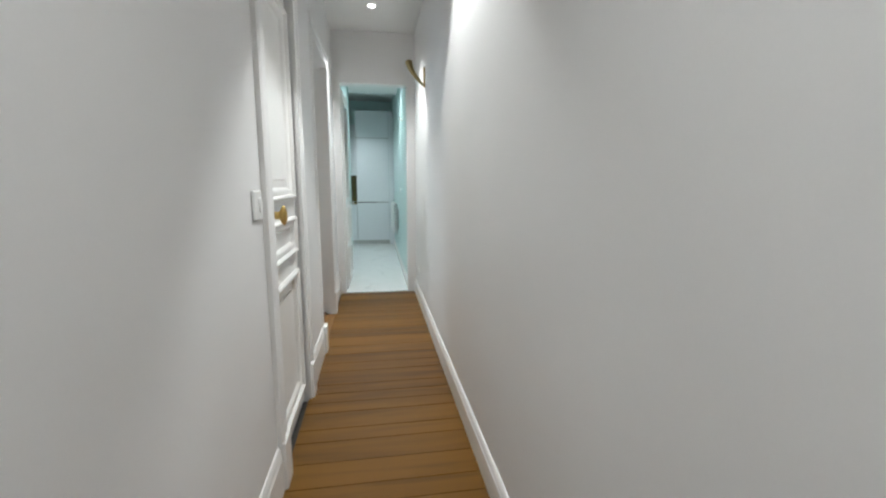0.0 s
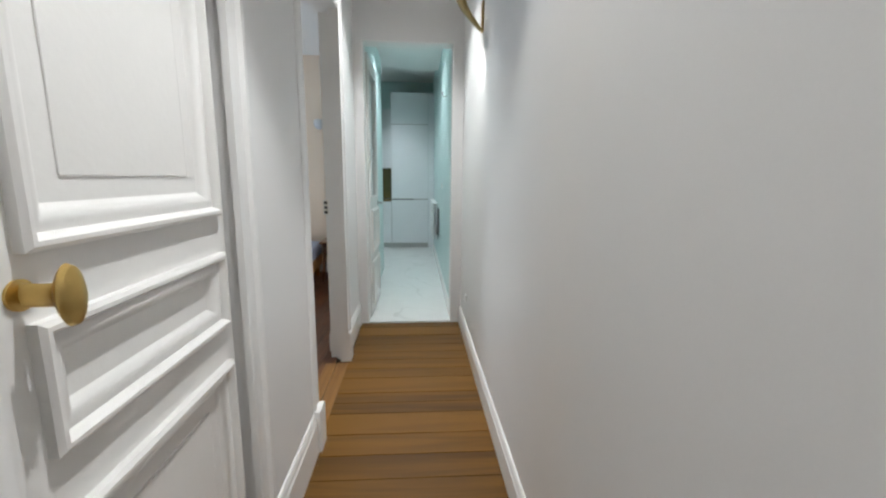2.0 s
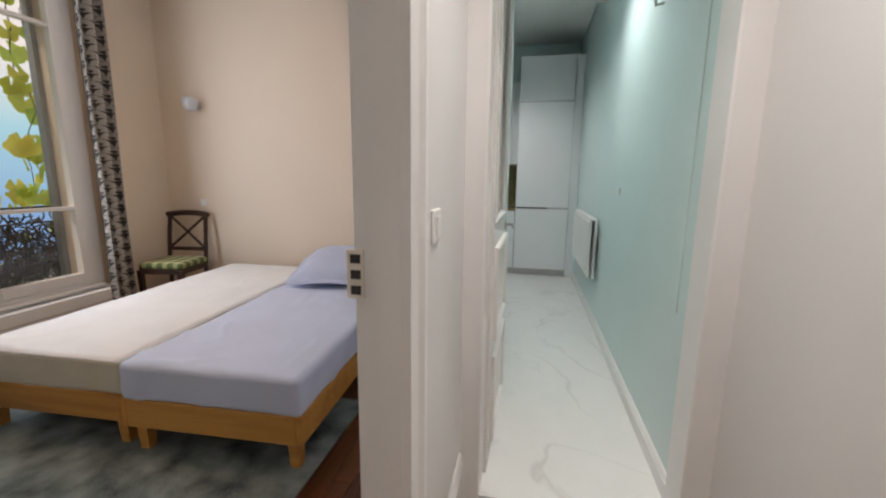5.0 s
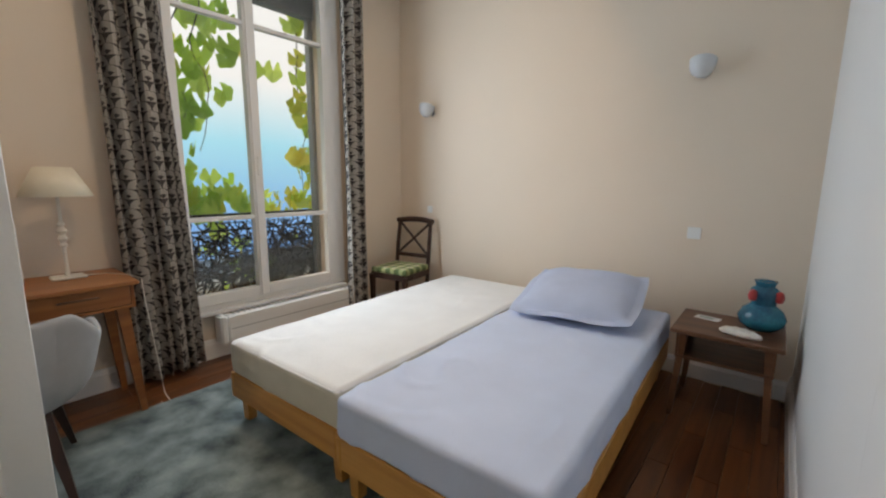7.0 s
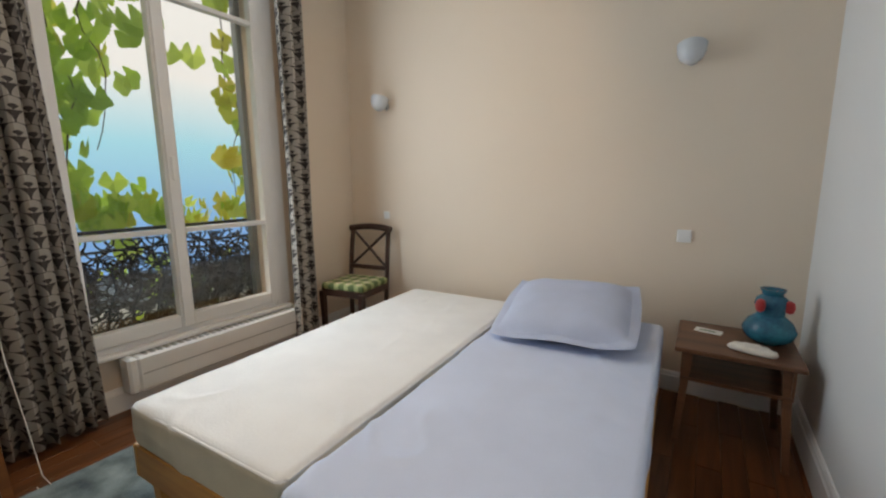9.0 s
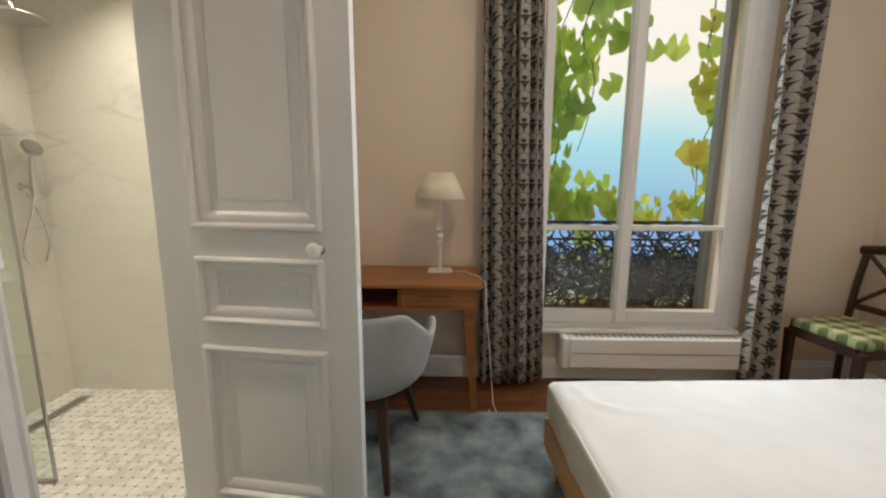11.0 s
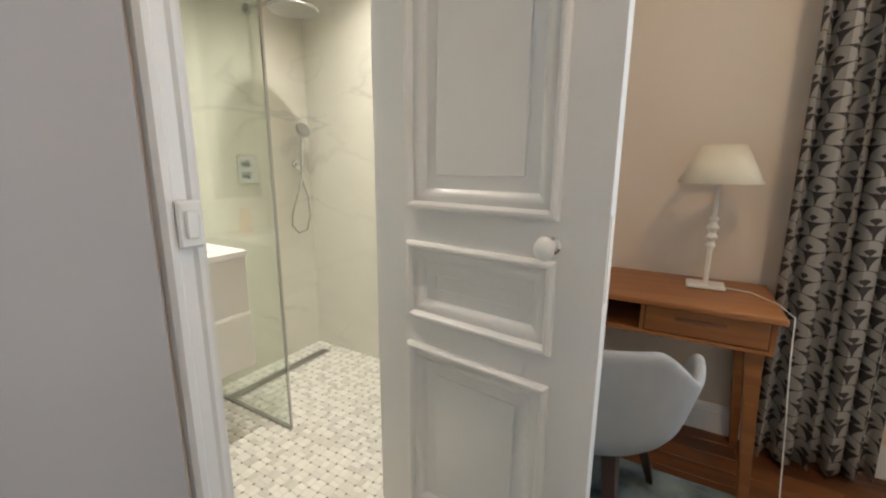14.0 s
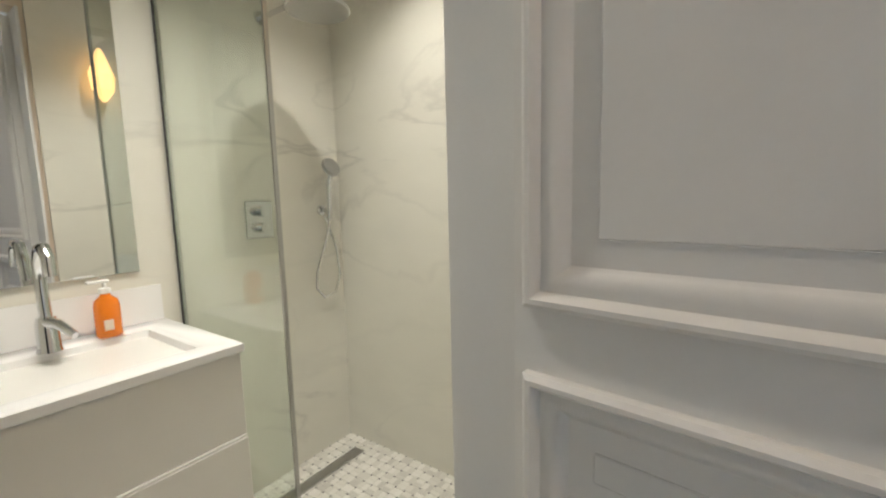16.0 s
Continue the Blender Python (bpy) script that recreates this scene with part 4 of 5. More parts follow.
curtain(3.90, 4.29, 3.86, 4.20, 5, "grey and cream fan-patterned curtain drawn aside by the desk", 3)
curtain(5.50, 5.74, 5.49, 5.73, 3, "grey and cream fan-patterned curtain drawn aside by the chair", 7)
rod = thing("curtain_rod", "white curtain rod above the window", "curtain rod")
part("rod", tube([(WIN_X + 0.125, 3.75, 3.0), (WIN_X + 0.125, 5.9, 3.0)], 0.012, 10), M_STEEL, rod)
for y in (3.8, 5.85):
    part("bracket", boxes((WIN_X + 0.0005, WIN_X + 0.125, y - 0.008, y + 0.008, 2.985, 3.0)), M_STEEL, rod)

# ---- convector below the window ----
cv = thing("electric_convector", "low white electric convector under the window", "heater", pose(WIN_X, 4.42, 0.12))
part("body", boxes((0.02, 0.13, 0.03, 1.10, 0.0, 0.205), bevel=0.012), M_PLASTIC, cv)
part("end_cap", boxes((0.016, 0.138, -0.02, 0.028, -0.004, 0.212), bevel=0.014), M_PLASTIC, cv)
part("end_cap", boxes((0.016, 0.138, 1.102, 1.15, -0.004, 0.212), bevel=0.014), M_PLASTIC, cv)
for i in range(26):
    part("grille_slat", boxes((0.04, 0.115, 0.07 + i * 0.039, 0.09 + i * 0.039, 0.2055, 0.209)), M_STEEL, cv)
part("front_groove", boxes((0.1302, 0.1315, 0.05, 1.08, 0.10, 0.106)), M_STEEL, cv)
part("wall_bracket", boxes((0.0005, 0.02, 0.2, 0.9, 0.05, 0.15)), M_STEEL, cv)


# ---- beds ----
def soft_box(w, d, h, r, cuts, lump, seed, crease=0.0):
    """A cushion-like block with rounded edges and uneven faces, its foot at z 0."""
    bm = bmesh.new()
    bmesh.ops.create_cube(bm, size=2)
    bmesh.ops.subdivide_edges(bm, edges=bm.edges[:], cuts=cuts, use_grid_fill=True)
    half = Vector((w / 2, d / 2, h / 2))
    for v in bm.verts:
        p = Vector((math.copysign(abs(v.co.x) ** 0.75, v.co.x) * half.x, math.copysign(abs(v.co.y) ** 0.75, v.co.y) * half.y, v.co.z * half.z))
        inner = Vector([max(-half[i] + r, min(half[i] - r, p[i])) for i in range(3)])
        dlt = p - inner
        if dlt.length > 1e-6:
            p = inner + dlt.normalized() * min(r, dlt.length)
        q = noise.noise(Vector((p.x * 3 + seed, p.y * 3, p.z * 3))) * lump
        q += max(0.0, 0.25 - abs(noise.noise(Vector((p.x * 5 + p.y * 2 + seed, p.y * 4 - p.x * 2, p.z * 4))))) * crease * (0.4 + noise.noise(p * 2.1))
        p += dlt.normalized() * q if dlt.length > 1e-6 else Vector((0, 0, q))
        v.co = p + Vector((0, 0, h / 2))
    return bm


def bed(name, label, m, sheet_label, sheeted):
    W, L = 0.87, 1.98
    b = thing(name, label, "bed", m, "twin beds")
    for nm, s in (("side_rail", (0, 0.025, 0, L, 0.148, 0.282)), ("side_rail", (W - 0.025, W, 0, L, 0.148, 0.282)), ("foot_rail", (0.0255, W - 0.0255, 0, 0.025, 0.148, 0.282)), ("head_rail", (0.0255, W - 0.0255, L - 0.025, L, 0.148, 0.282))):
        part(nm, boxes(s, bevel=0.004), M_PINE, b)
    part("slat_base", boxes((0.026, W - 0.026, 0.026, L - 0.026, 0.235, 0.272)), M_CREAM, b)
    for x, y in ((0.06, 0.06), (W - 0.06, 0.06), (0.06, L - 0.06), (W - 0.06, L - 0.06)):
        part("leg", tapered(bmesh.new(), (x, y, 0.150), (x, y, 0.0), 0.055, 0.042), M_PINE, b)
    mt = soft_box(W - 0.006, L, 0.178, 0.03, 90, 0.005, 3 if sheeted else 8, 0.04 if sheeted else 0.028)
    ob = make("mattress", mt, M_SHEET if sheeted else M_MATT, True)
    tagged(ob, sheet_label, "mattress", "mattresses")
    ob.matrix_world = m @ pose(W / 2, L / 2, 0.275)
    if not sheeted:
        ob.data.materials.append(M_MSIDE)
        for p in ob.data.polygons:
            if abs(p.normal.z) < 0.5:
                p.material_index = 1
        pipe = []
        for x, y in ((0.03, 0.006), (W - 0.03, 0.006), (W - 0.006, 0.03), (W - 0.006, L - 0.03), (W - 0.03, L - 0.006), (0.03, L - 0.006), (0.006, L - 0.03), (0.006, 0.03)):
            pipe.append((x - W / 2, y - L / 2, 0.167))
        part("piping", tube(pipe, 0.005, 6, closed=True), M_MATT, ob)
    return b


BT = 2.6
bed("single_bed", "low honey pine single bed with a bare mattress beside the window", pose(-2.535, 4.12, 0, 0, 0, BT), "bare white quilted mattress with cream sides", False)
bed("single_bed", "low honey pine single bed made with a pale blue sheet", pose(-1.655, 4.135, 0, 0, 0, BT), "mattress in a creased pale blue fitted sheet", True)
bm = bmesh.new()
N = 34
top, bot = [], []
for sgn, rows_ in ((1, top), (-1, bot)):
    for j in range(N + 1):
        row = []
        for i in range(N + 1):
            u, v = i / N * 2 - 1, j / N * 2 - 1
            e = max(0.0, (1 - (abs(u) / 0.86) ** 4)) * max(0.0, (1 - (abs(v) / 0.86) ** 4)) if max(abs(u), abs(v)) < 0.86 else 0
            hgt = 0.0 if max(abs(u), abs(v)) > 0.999 else 0.085 * e ** 0.6 + 0.006 + 0.012 * noise.noise(Vector((u * 3, v * 3, sgn))) * e
            wave = 0.008 * math.sin(5 * u + 2) * (abs(v) > 0.8) + 0.006 * math.sin(6 * v) * (abs(u) > 0.8)
            k = 1 - 0.10 * (u * u * v * v - u * u * 0.5 - v * v * 0.5 + 0.5)
            row.append(bm.verts.new((u * 0.365 * k, v * 0.34 * k, sgn * hgt + wave)))
        rows_.append(row)
for rows_ in (top, bot):
    for j in range(N):
        for i in range(N):
            bm.faces.new((rows_[j][i], rows_[j][i + 1], rows_[j + 1][i + 1], rows_[j + 1][i]))
bmesh.ops.remove_doubles(bm, verts=bm.verts, dist=0.0006)
pl = solid("pillow", bm, mat("pale_blue_pillowcase", (0.50, 0.56, 0.72), 0.8, vary=0.05, scale=6, bump=0.03, bscale=300, spec=0.2), "square pale blue pillow with a flanged edge on the bed", "pillow", "thing", True)
pl.matrix_world = pose(-1.325, 5.76, 0.580, 13, -2, 6)

# ---- rug ----
bm = soft_box(2.25, 1.95, 0.016, 0.006, 30, 0.0015, 4)
rug = solid("rug", bm, M_RUG, "blue-green and grey mottled pile rug under the beds", "rug", "thing", True)
rug.matrix_world = pose(-1.885, 3.82, 0.0)


# ---- desk with its lamp and chair ----
dk = thing("desk", "teak writing desk with a drawer and open niche", "desk", pose(WIN_X + 0.02, 2.93, 0))
DW, DD = 0.945, 0.485
part("desktop", boxes((0, DD, 0, DW, 0.728, 0.75), bevel=0.004), M_TEAK, dk)
part("case_side", boxes((0.02, DD - 0.03, 0.02, 0.036, 0.605, 0.7275)), M_TEAK, dk)
part("case_side", boxes((0.02, DD - 0.03, DW - 0.036, DW - 0.02, 0.605, 0.7275)), M_TEAK, dk)
part("case_floor", boxes((0.02, DD - 0.03, 0.0365, DW - 0.0365, 0.605, 0.619)), M_TEAK, dk)
part("case_back", boxes((0.02, 0.032, 0.0365, DW - 0.0365, 0.6195, 0.7275)), M_TEAK, dk)
part("divider", boxes((0.0325, DD - 0.032, 0.50, 0.515, 0.6195, 0.7275)), M_TEAK, dk)
dr = part("drawer", boxes((DD - 0.048, DD - 0.028, 0.518, DW - 0.038, 0.622, 0.725), bevel=0.003), M_TEAK, dk)
part("pull", boxes((DD - 0.0278, DD - 0.020, 0.62, 0.78, 0.680, 0.690)), M_WALNUT, dr)
for y0_, y1_ in ((0.07, 0.03), (DW - 0.07, DW - 0.03)):
    for x0_, x1_ in ((0.07, 0.04), (DD - 0.09, DD - 0.05)):
        part("leg", tapered(bmesh.new(), (x0_, y0_, 0.606), (x1_, y1_, 0.0), 0.055, 0.03), M_TEAK, dk)
tl = thing("table_lamp", "cream turned-wood table lamp with a conical shade", "table lamp", pose(-3.27, 3.645, 0.752))
part("base", boxes((-0.055, 0.055, -0.07, 0.07, 0, 0.014), bevel=0.005), M_CREAM, tl)
part("stem", lathe(((0.001, 0.0141), (0.012, 0.0141), (0.008, 0.05), (0.009, 0.16), (0.018, 0.175), (0.010, 0.19), (0.021, 0.21), (0.011, 0.23), (0.023, 0.25), (0.010, 0.272), (0.018, 0.285), (0.008, 0.3), (0.007, 0.47), (0.001, 0.47)), 20), M_CREAM, tl, smooth=True)
bm = bmesh.new()
seg = 40
r0 = [bm.verts.new((0.148 * math.cos(k * 2 * math.pi / seg), 0.148 * math.sin(k * 2 * math.pi / seg), 0.43)) for k in range(seg)]
r1 = [bm.verts.new((0.075 * math.cos(k * 2 * math.pi / seg), 0.075 * math.sin(k * 2 * math.pi / seg), 0.575)) for k in range(seg)]
for k in range(seg):
    bm.faces.new((r0[k], r0[(k + 1) % seg], r1[(k + 1) % seg], r1[k]))
shd = part("shade", bm, M_LAMPSHADE, tl, "cream fabric shade", smooth=True)
so = shd.modifiers.new("thickness", "SOLIDIFY")
so.thickness = 0.003
solid("lamp_cord", tube([(-3.27, 3.715, 0.757), (-3.24, 3.80, 0.758), (-3.12, 3.87, 0.756), (-3.0, 3.895, 0.75), (-2.985, 3.90, 0.60), (-3.01, 3.93, 0.3), (-3.02, 3.95, 0.06), (-3.0, 3.97, 0.008), (-2.93, 4.02, 0.008), (-2.93, 3.94, 0.008), (-3.03, 3.93, 0.012)], 0.0023, 6), M_CREAM, "white lamp cord hanging from the desk to the floor", "cable", "thing", True)

ch = thing("tub_chair", "grey upholstered tub armchair with dark wooden legs", "chair", pose(-2.68, 3.29, -0.002, 0, 0, -8))
bm = bmesh.new()
rings, seg = [], 56


def rim(a):
    a = abs(a)
    if a < 0.9:
        return 0.765
    if a < 1.45:
        return 0.765 - 0.14 * (a - 0.9) / 0.55
    if a < 1.95:
        return 0.625 + 0.05 * (a - 1.45) / 0.5
    if a < 2.25:
        return 0.675 - 0.205 * (a - 1.95) / 0.3
    return 0.47


for v in (0.0, 0.12, 0.24, 0.36, 0.48, 0.6, 0.72, 0.84, 0.94, 1.0):
    row = []
    for k in range(seg):
        a = -math.pi + 2 * math.pi * k / seg
        top_z = rim(a)
        r = 0.04 + 0.225 * min(1, v / 0.4) ** 0.6 + 0.045 * max(0, v - 0.4) / 0.6
        z = 0.345 + (0.085 * (v / 0.4) ** 2 if v < 0.4 else 0.085 + (top_z - 0.43) * (v - 0.4) / 0.6)
        row.append(bm.verts.new((r * 1.06 * math.cos(a), r * 1.16 * math.sin(a), z)))
    rings.append(row)
for a, b in zip(rings, rings[1:]):
    for k in range(seg):
        bm.faces.new((a[k], a[(k + 1) % seg], b[(k + 1) % seg], b[k]))
bm.faces.new(rings[0])
shell = part("shell", bm, M_GREYFAB, ch, smooth=True)
so = shell.modifiers.new("thickness", "SOLIDIFY")
so.thickness, so.offset = 0.032, -1
sub = shell.modifiers.new("smooth", "SUBSURF")
sub.levels = sub.render_levels = 1
part("seat_cushion", lathe(((0.01, 0.44), (0.2, 0.44), (0.235, 0.455), (0.235, 0.475), (0.2, 0.49), (0.01, 0.495)), 32), M_GREYFAB, ch, smooth=True)
for sx, sy in ((1, 1), (1, -1), (-1, 1), (-1, -1)):
    part("leg", tapered(bmesh.new(), (0.15 * sx, 0.15 * sy, 0.385), (0.27 * sx, 0.21 * sy, 0.016), 0.045, 0.022), M_EBONY, ch)

# ---- corner chair ----
plaid = mat("plaid_cotton", (0.40, 0.40, 0.22), 0.9, vary=0.15)
n, l = plaid.node_tree.nodes, plaid.node_tree.links
tcn = n.new("ShaderNodeTexCoord")
w1, w2 = n.new("ShaderNodeTexWave"), n.new("ShaderNodeTexWave")
w1.bands_direction, w2.bands_direction = "X", "Y"
for w in (w1, w2):
    w.inputs["Scale"].default_value = 3.2
    l.new(tcn.outputs["Object"], w.inputs["Vector"])
mm = n.new("ShaderNodeMath")
l.new(w1.outputs["Fac"], mm.inputs[0])
l.new(w2.outputs["Fac"], mm.inputs[1])
rp = n.new("ShaderNodeValToRGB")
rp.color_ramp.interpolation = "CONSTANT"
rp.color_ramp.elements[0].color, rp.color_ramp.elements[1].color = (0.10, 0.14, 0.05, 1), (0.62, 0.56, 0.36, 1)
rp.color_ramp.elements[1].position = 0.66
e = rp.color_ramp.elements.new(0.33)
e.color = (0.33, 0.36, 0.16, 1)
hf = n.new("ShaderNodeMath")
hf.operation = "MULTIPLY"
hf.inputs[1].default_value = 0.5
l.new(mm.outputs[0], hf.inputs[0])
l.new(hf.outputs[0], rp.inputs[0])
l.new(rp.outputs[0], n["Principled BSDF"].inputs["Base Color"])
cc = thing("dining_chair", "dark wooden cross-back chair with a plaid seat in the corner", "chair", pose(-3.13, 5.96, 0, 0, 0, 8))
for sx in (-1, 1):
    part("back_post", tube([(sx * 0.17, 0.16, 0), (sx * 0.18, 0.17, 0.25), (sx * 0.185, 0.18, 0.45), (sx * 0.185, 0.205, 0.68), (sx * 0.18, 0.24, 0.9)], 0.019, 8), M_EBONY, cc, smooth=True)
    part("front_leg", tapered(bmesh.new(), (sx * 0.19, -0.19, 0.42), (sx * 0.18, -0.19, 0), 0.042, 0.03), M_EBONY, cc)
    part("side_rail", boxes((sx * 0.19 - 0.011, sx * 0.19 + 0.011, -0.19, 0.17, 0.385, 0.44)), M_EBONY, cc)
part("crest_rail", tube([(-0.205, 0.232, 0.885), (-0.1, 0.245, 0.90), (0, 0.25, 0.905), (0.1, 0.245, 0.90), (0.205, 0.232, 0.885)], 0.027, 10), M_EBONY, cc, smooth=True)
part("lower_rail", boxes((-0.17, 0.17, 0.178, 0.20, 0.54, 0.575)), M_EBONY, cc)
for sx in (-1, 1):
    part("cross_slat", tube([(-0.165 * sx, 0.195, 0.575), (0, 0.215, 0.72), (0.165 * sx, 0.233, 0.865)], 0.012, 6), M_EBONY, cc)
part("front_rail", boxes((-0.17, 0.17, -0.20, -0.178, 0.385, 0.44)), M_EBONY, cc)
st = part("seat_pad", soft_box(0.41, 0.38, 0.06, 0.025, 10, 0.004, 2), plaid, cc, "green and cream plaid seat pad", smooth=True)
st.matrix_local = pose(0, -0.01, 0.43)

# ---- nightstand ----
ns = thing("nightstand", "small walnut nightstand with a lower shelf", "side table", pose(-0.80, 5.68, 0))
part("top", boxes((0, 0.485, 0, 0.46, 0.478, 0.50), bevel=0.004), M_WALNUT, ns)
part("shelf", boxes((0.03, 0.455, 0.03, 0.44, 0.335, 0.35)), M_WALNUT, ns)
part("shelf_side", boxes((0.03, 0.042, 0.03, 0.44, 0.3505, 0.4775)), M_WALNUT, ns)
part("shelf_side", boxes((0.443, 0.455, 0.03, 0.44, 0.3505, 0.4775)), M_WALNUT, ns)
for x0_, x1_ in ((0.06, 0.03), (0.425, 0.455)):
    for y0_, y1_ in ((0.06, 0.03), (0.40, 0.43)):
        part("leg", tapered(bmesh.new(), (x0_, y0_, 0.477), (x1_, y1_, 0), 0.036, 0.026), M_WALNUT, ns)
M_BLUE = mat("blue_glaze", (0.015, 0.10, 0.22), 0.25, vary=0.5, scale=7, tint=(0.03, 0.25, 0.33))
M_RED = mat("red_glaze", (0.42, 0.03, 0.03), 0.35, vary=0.1)
vs = thing("ceramic_vase", "blue glazed gourd-shaped ceramic vase with red handles", "vase", pose(-0.425, 5.98, 0.501))
part("body", lathe(((0.001, 0), (0.06, 0.0), (0.098, 0.03), (0.108, 0.065), (0.09, 0.105), (0.055, 0.135), (0.055, 0.155), (0.068, 0.185), (0.062, 0.215), (0.04, 0.235), (0.046, 0.25), (0.052, 0.262), (0.040, 0.262), (0.03, 0.24), (0.001, 0.24)), 32), M_BLUE, vs, smooth=True)
for a in (-2.3, -0.5):
    part("handle", lathe(((0.001, -0.03), (0.02, -0.022), (0.027, 0), (0.02, 0.022), (0.001, 0.03)), 14, pose(0.072 * math.cos(a), 0.072 * math.sin(a), 0.188) @ Matrix.Diagonal((0.8, 0.8, 1.1, 1))), M_RED, vs, "red glazed handle", smooth=True)
bm = soft_box(0.19, 0.085, 0.035, 0.016, 12, 0.004, 6)
for v in bm.verts:
    k = 1 - 0.75 * (abs(v.co.x) / 0.095) ** 2
    v.co.y *= k
    v.co.z *= 0.5 + 0.5 * k
    v.co.z += 0.003 * math.sin(v.co.x * 160) if v.co.z > 0.01 else 0
sh = solid("seashell", bm, mat("shell_white", (0.75, 0.70, 0.62), 0.4, vary=0.12, scale=30), "white ribbed seashell on the nightstand", "shell", "thing", True)
sh.matrix_world = pose(-0.50, 5.78, 0.5005, 0, 0, -18)
cd = thing("note_card", "small white card with grey print on the nightstand", "card", pose(-0.665, 6.0, 0.5005, 0, 0, -12))
part("card", boxes((-0.06, 0.06, -0.035, 0.035, 0, 0.002)), M_PLASTIC, cd)
part("print_bar", boxes((-0.04, 0.03, -0.012, 0.008, 0.0022, 0.0026)), mat("green_print", (0.25, 0.32, 0.25), 0.7), cd)

# ---- bedroom wall lamps and ceiling lamp ----
M_FROST = mat("frosted_glass", (0.58, 0.60, 0.62), 0.2, vary=0.03)
for x, z in ((-0.855, 1.93), (-3.03, 1.90)):
    wl = thing("wall_lamp", "small wall lamp with a pale glass bowl, unlit", "wall lamp", pose(x, HEAD_Y, z), "bedroom wall lamps")
    part("wall_plate", lathe(((0.001, 0), (0.035, 0), (0.035, 0.012), (0.001, 0.014)), 20, pose(0, 0, 0, 90)), M_CHROME, wl)
    part("arm", tube([(0, -0.013, 0), (0, -0.05, -0.01), (0, -0.07, 0.01)], 0.008, 8), M_CHROME, wl)
    bw = part("bowl", lathe(((0.001, -0.055), (0.03, -0.05), (0.055, -0.028), (0.068, 0.005), (0.072, 0.045), (0.066, 0.045), (0.05, -0.02), (0.001, -0.045)), 28), M_FROST, wl, "pale glass bowl", smooth=True)
    bw.matrix_local = pose(0, -0.095, 0.01, -18)
cl = thing("ceiling_lamp", "round white flush ceiling lamp, lit", "ceiling lamp", pose(-1.70, 4.35, 3.1))
part("canopy", lathe(((0.001, 0), (0.10, 0), (0.10, -0.02), (0.09, -0.026), (0.001, -0.026)), 28), M_PLASTIC, cl)
part("diffuser", lathe(((0.001, -0.0262), (0.075, -0.0262), (0.07, -0.034), (0.001, -0.036)), 28), glowing("lit_diffuser", (1.0, 0.8, 0.58), 4), cl)

# ---- bathroom ----
vt = thing("vanity_unit", "wall-hung cream vanity unit with two drawers", "vanity")
VX0, VX1 = -2.365, -1.30
part("carcass", boxes((VX0, VX1, BATH_S + 0.001, 1.872, 0.335, 0.845)), M_VANITY, vt)
part("drawer", boxes((VX0, VX1, 1.8725, 1.898, 0.335, 0.584), bevel=0.0015), M_VANITY, vt)
part("drawer", boxes((VX0, VX1, 1.8725, 1.89, 0.592, 0.843), bevel=0.0015), M_VANITY, vt)
# brighter strip paints the light caught by the lower drawer's top edge
part("lit_edge_strip", boxes((VX0 + 0.002, VX1, 1.875, 1.8965, 0.5845, 0.5915)), mat("lit_edge_highlight", (0.85, 0.84, 0.80), 0.2), vt)
bs = thing("washbasin", "white moulded washbasin top with a sunken bowl", "washbasin")
bm = moulding(VX0 - 0.008, VX1 + 0.008, -1.90, -BATH_S - 0.002, ((0, 0.0), (0.0, 0.024), (0.003, 0.026), (0.075, 0.026), (0.088, 0.02), (0.10, -0.03), (0.13, -0.055), (0.2, -0.06), (0.24, -0.06)))
bmesh.ops.holes_fill(bm, edges=[e for e in bm.edges if e.is_boundary and all(v.co.y > 0.05 for v in e.verts)])
bmesh.ops.transform(bm, matrix=Matrix(((1, 0, 0, 0), (0, 0, -1, 0), (0, -1, 0, 0.846), (0, 0, 0, 1))), verts=bm.verts)
part("basin", bm, M_SANIT, bs, smooth=True)
part("back_upstand", boxes((VX0, VX1, BATH_S + 0.0005, BATH_S + 0.008, 0.874, 1.0)), M_SANIT, bs)
tp = thing("basin_tap", "chrome mixer tap with a curved swan spout", "tap", pose(-2.04, 1.475, 0.8725))
part("body", lathe(((0.001, 0), (0.03, 0), (0.027, 0.01), (0.026, 0.08), (0.022, 0.1), (0.001, 0.1)), 24), M_CHROME, tp, smooth=True)
part("spout", tube([(0, 0, 0.09), (0, -0.005, 0.2), (0, 0.0, 0.255), (0, 0.03, 0.295), (0, 0.07, 0.30), (0, 0.10, 0.275), (0, 0.105, 0.225)], 0.015, 12), M_CHROME, tp, smooth=True)
part("lever", tube([(0, 0.015, 0.085), (-0.015, 0.05, 0.082), (-0.03, 0.085, 0.06), (-0.036, 0.10, 0.052)], 0.016, 10, taper=0.010), M_CHROME, tp, smooth=True)
sb = thing("soap_bottle", "orange liquid soap pump bottle on the washbasin", "soap dispenser", pose(-2.185, 1.455, 0.8725))
part("bottle", lathe(((0.001, 0), (0.030, 0), (0.034, 0.005), (0.034, 0.095), (0.030, 0.115), (0.014, 0.13), (0.013, 0.137), (0.001, 0.137)), 28), mat("orange_soap", (0.85, 0.22, 0.02), 0.12, vary=0.05, bump=0), sb, "clear orange bottle", smooth=True)
part("pump_collar", lathe(((0.001, 0.1375), (0.016, 0.1375), (0.016, 0.153), (0.006, 0.156), (0.005, 0.17), (0.001, 0.17)), 20), M_PLASTIC, sb, smooth=True)
part("pump_spout", boxes((-0.012, 0.045, -0.009, 0.009, 0.1702, 0.181), bevel=0.003), M_PLASTIC, sb)
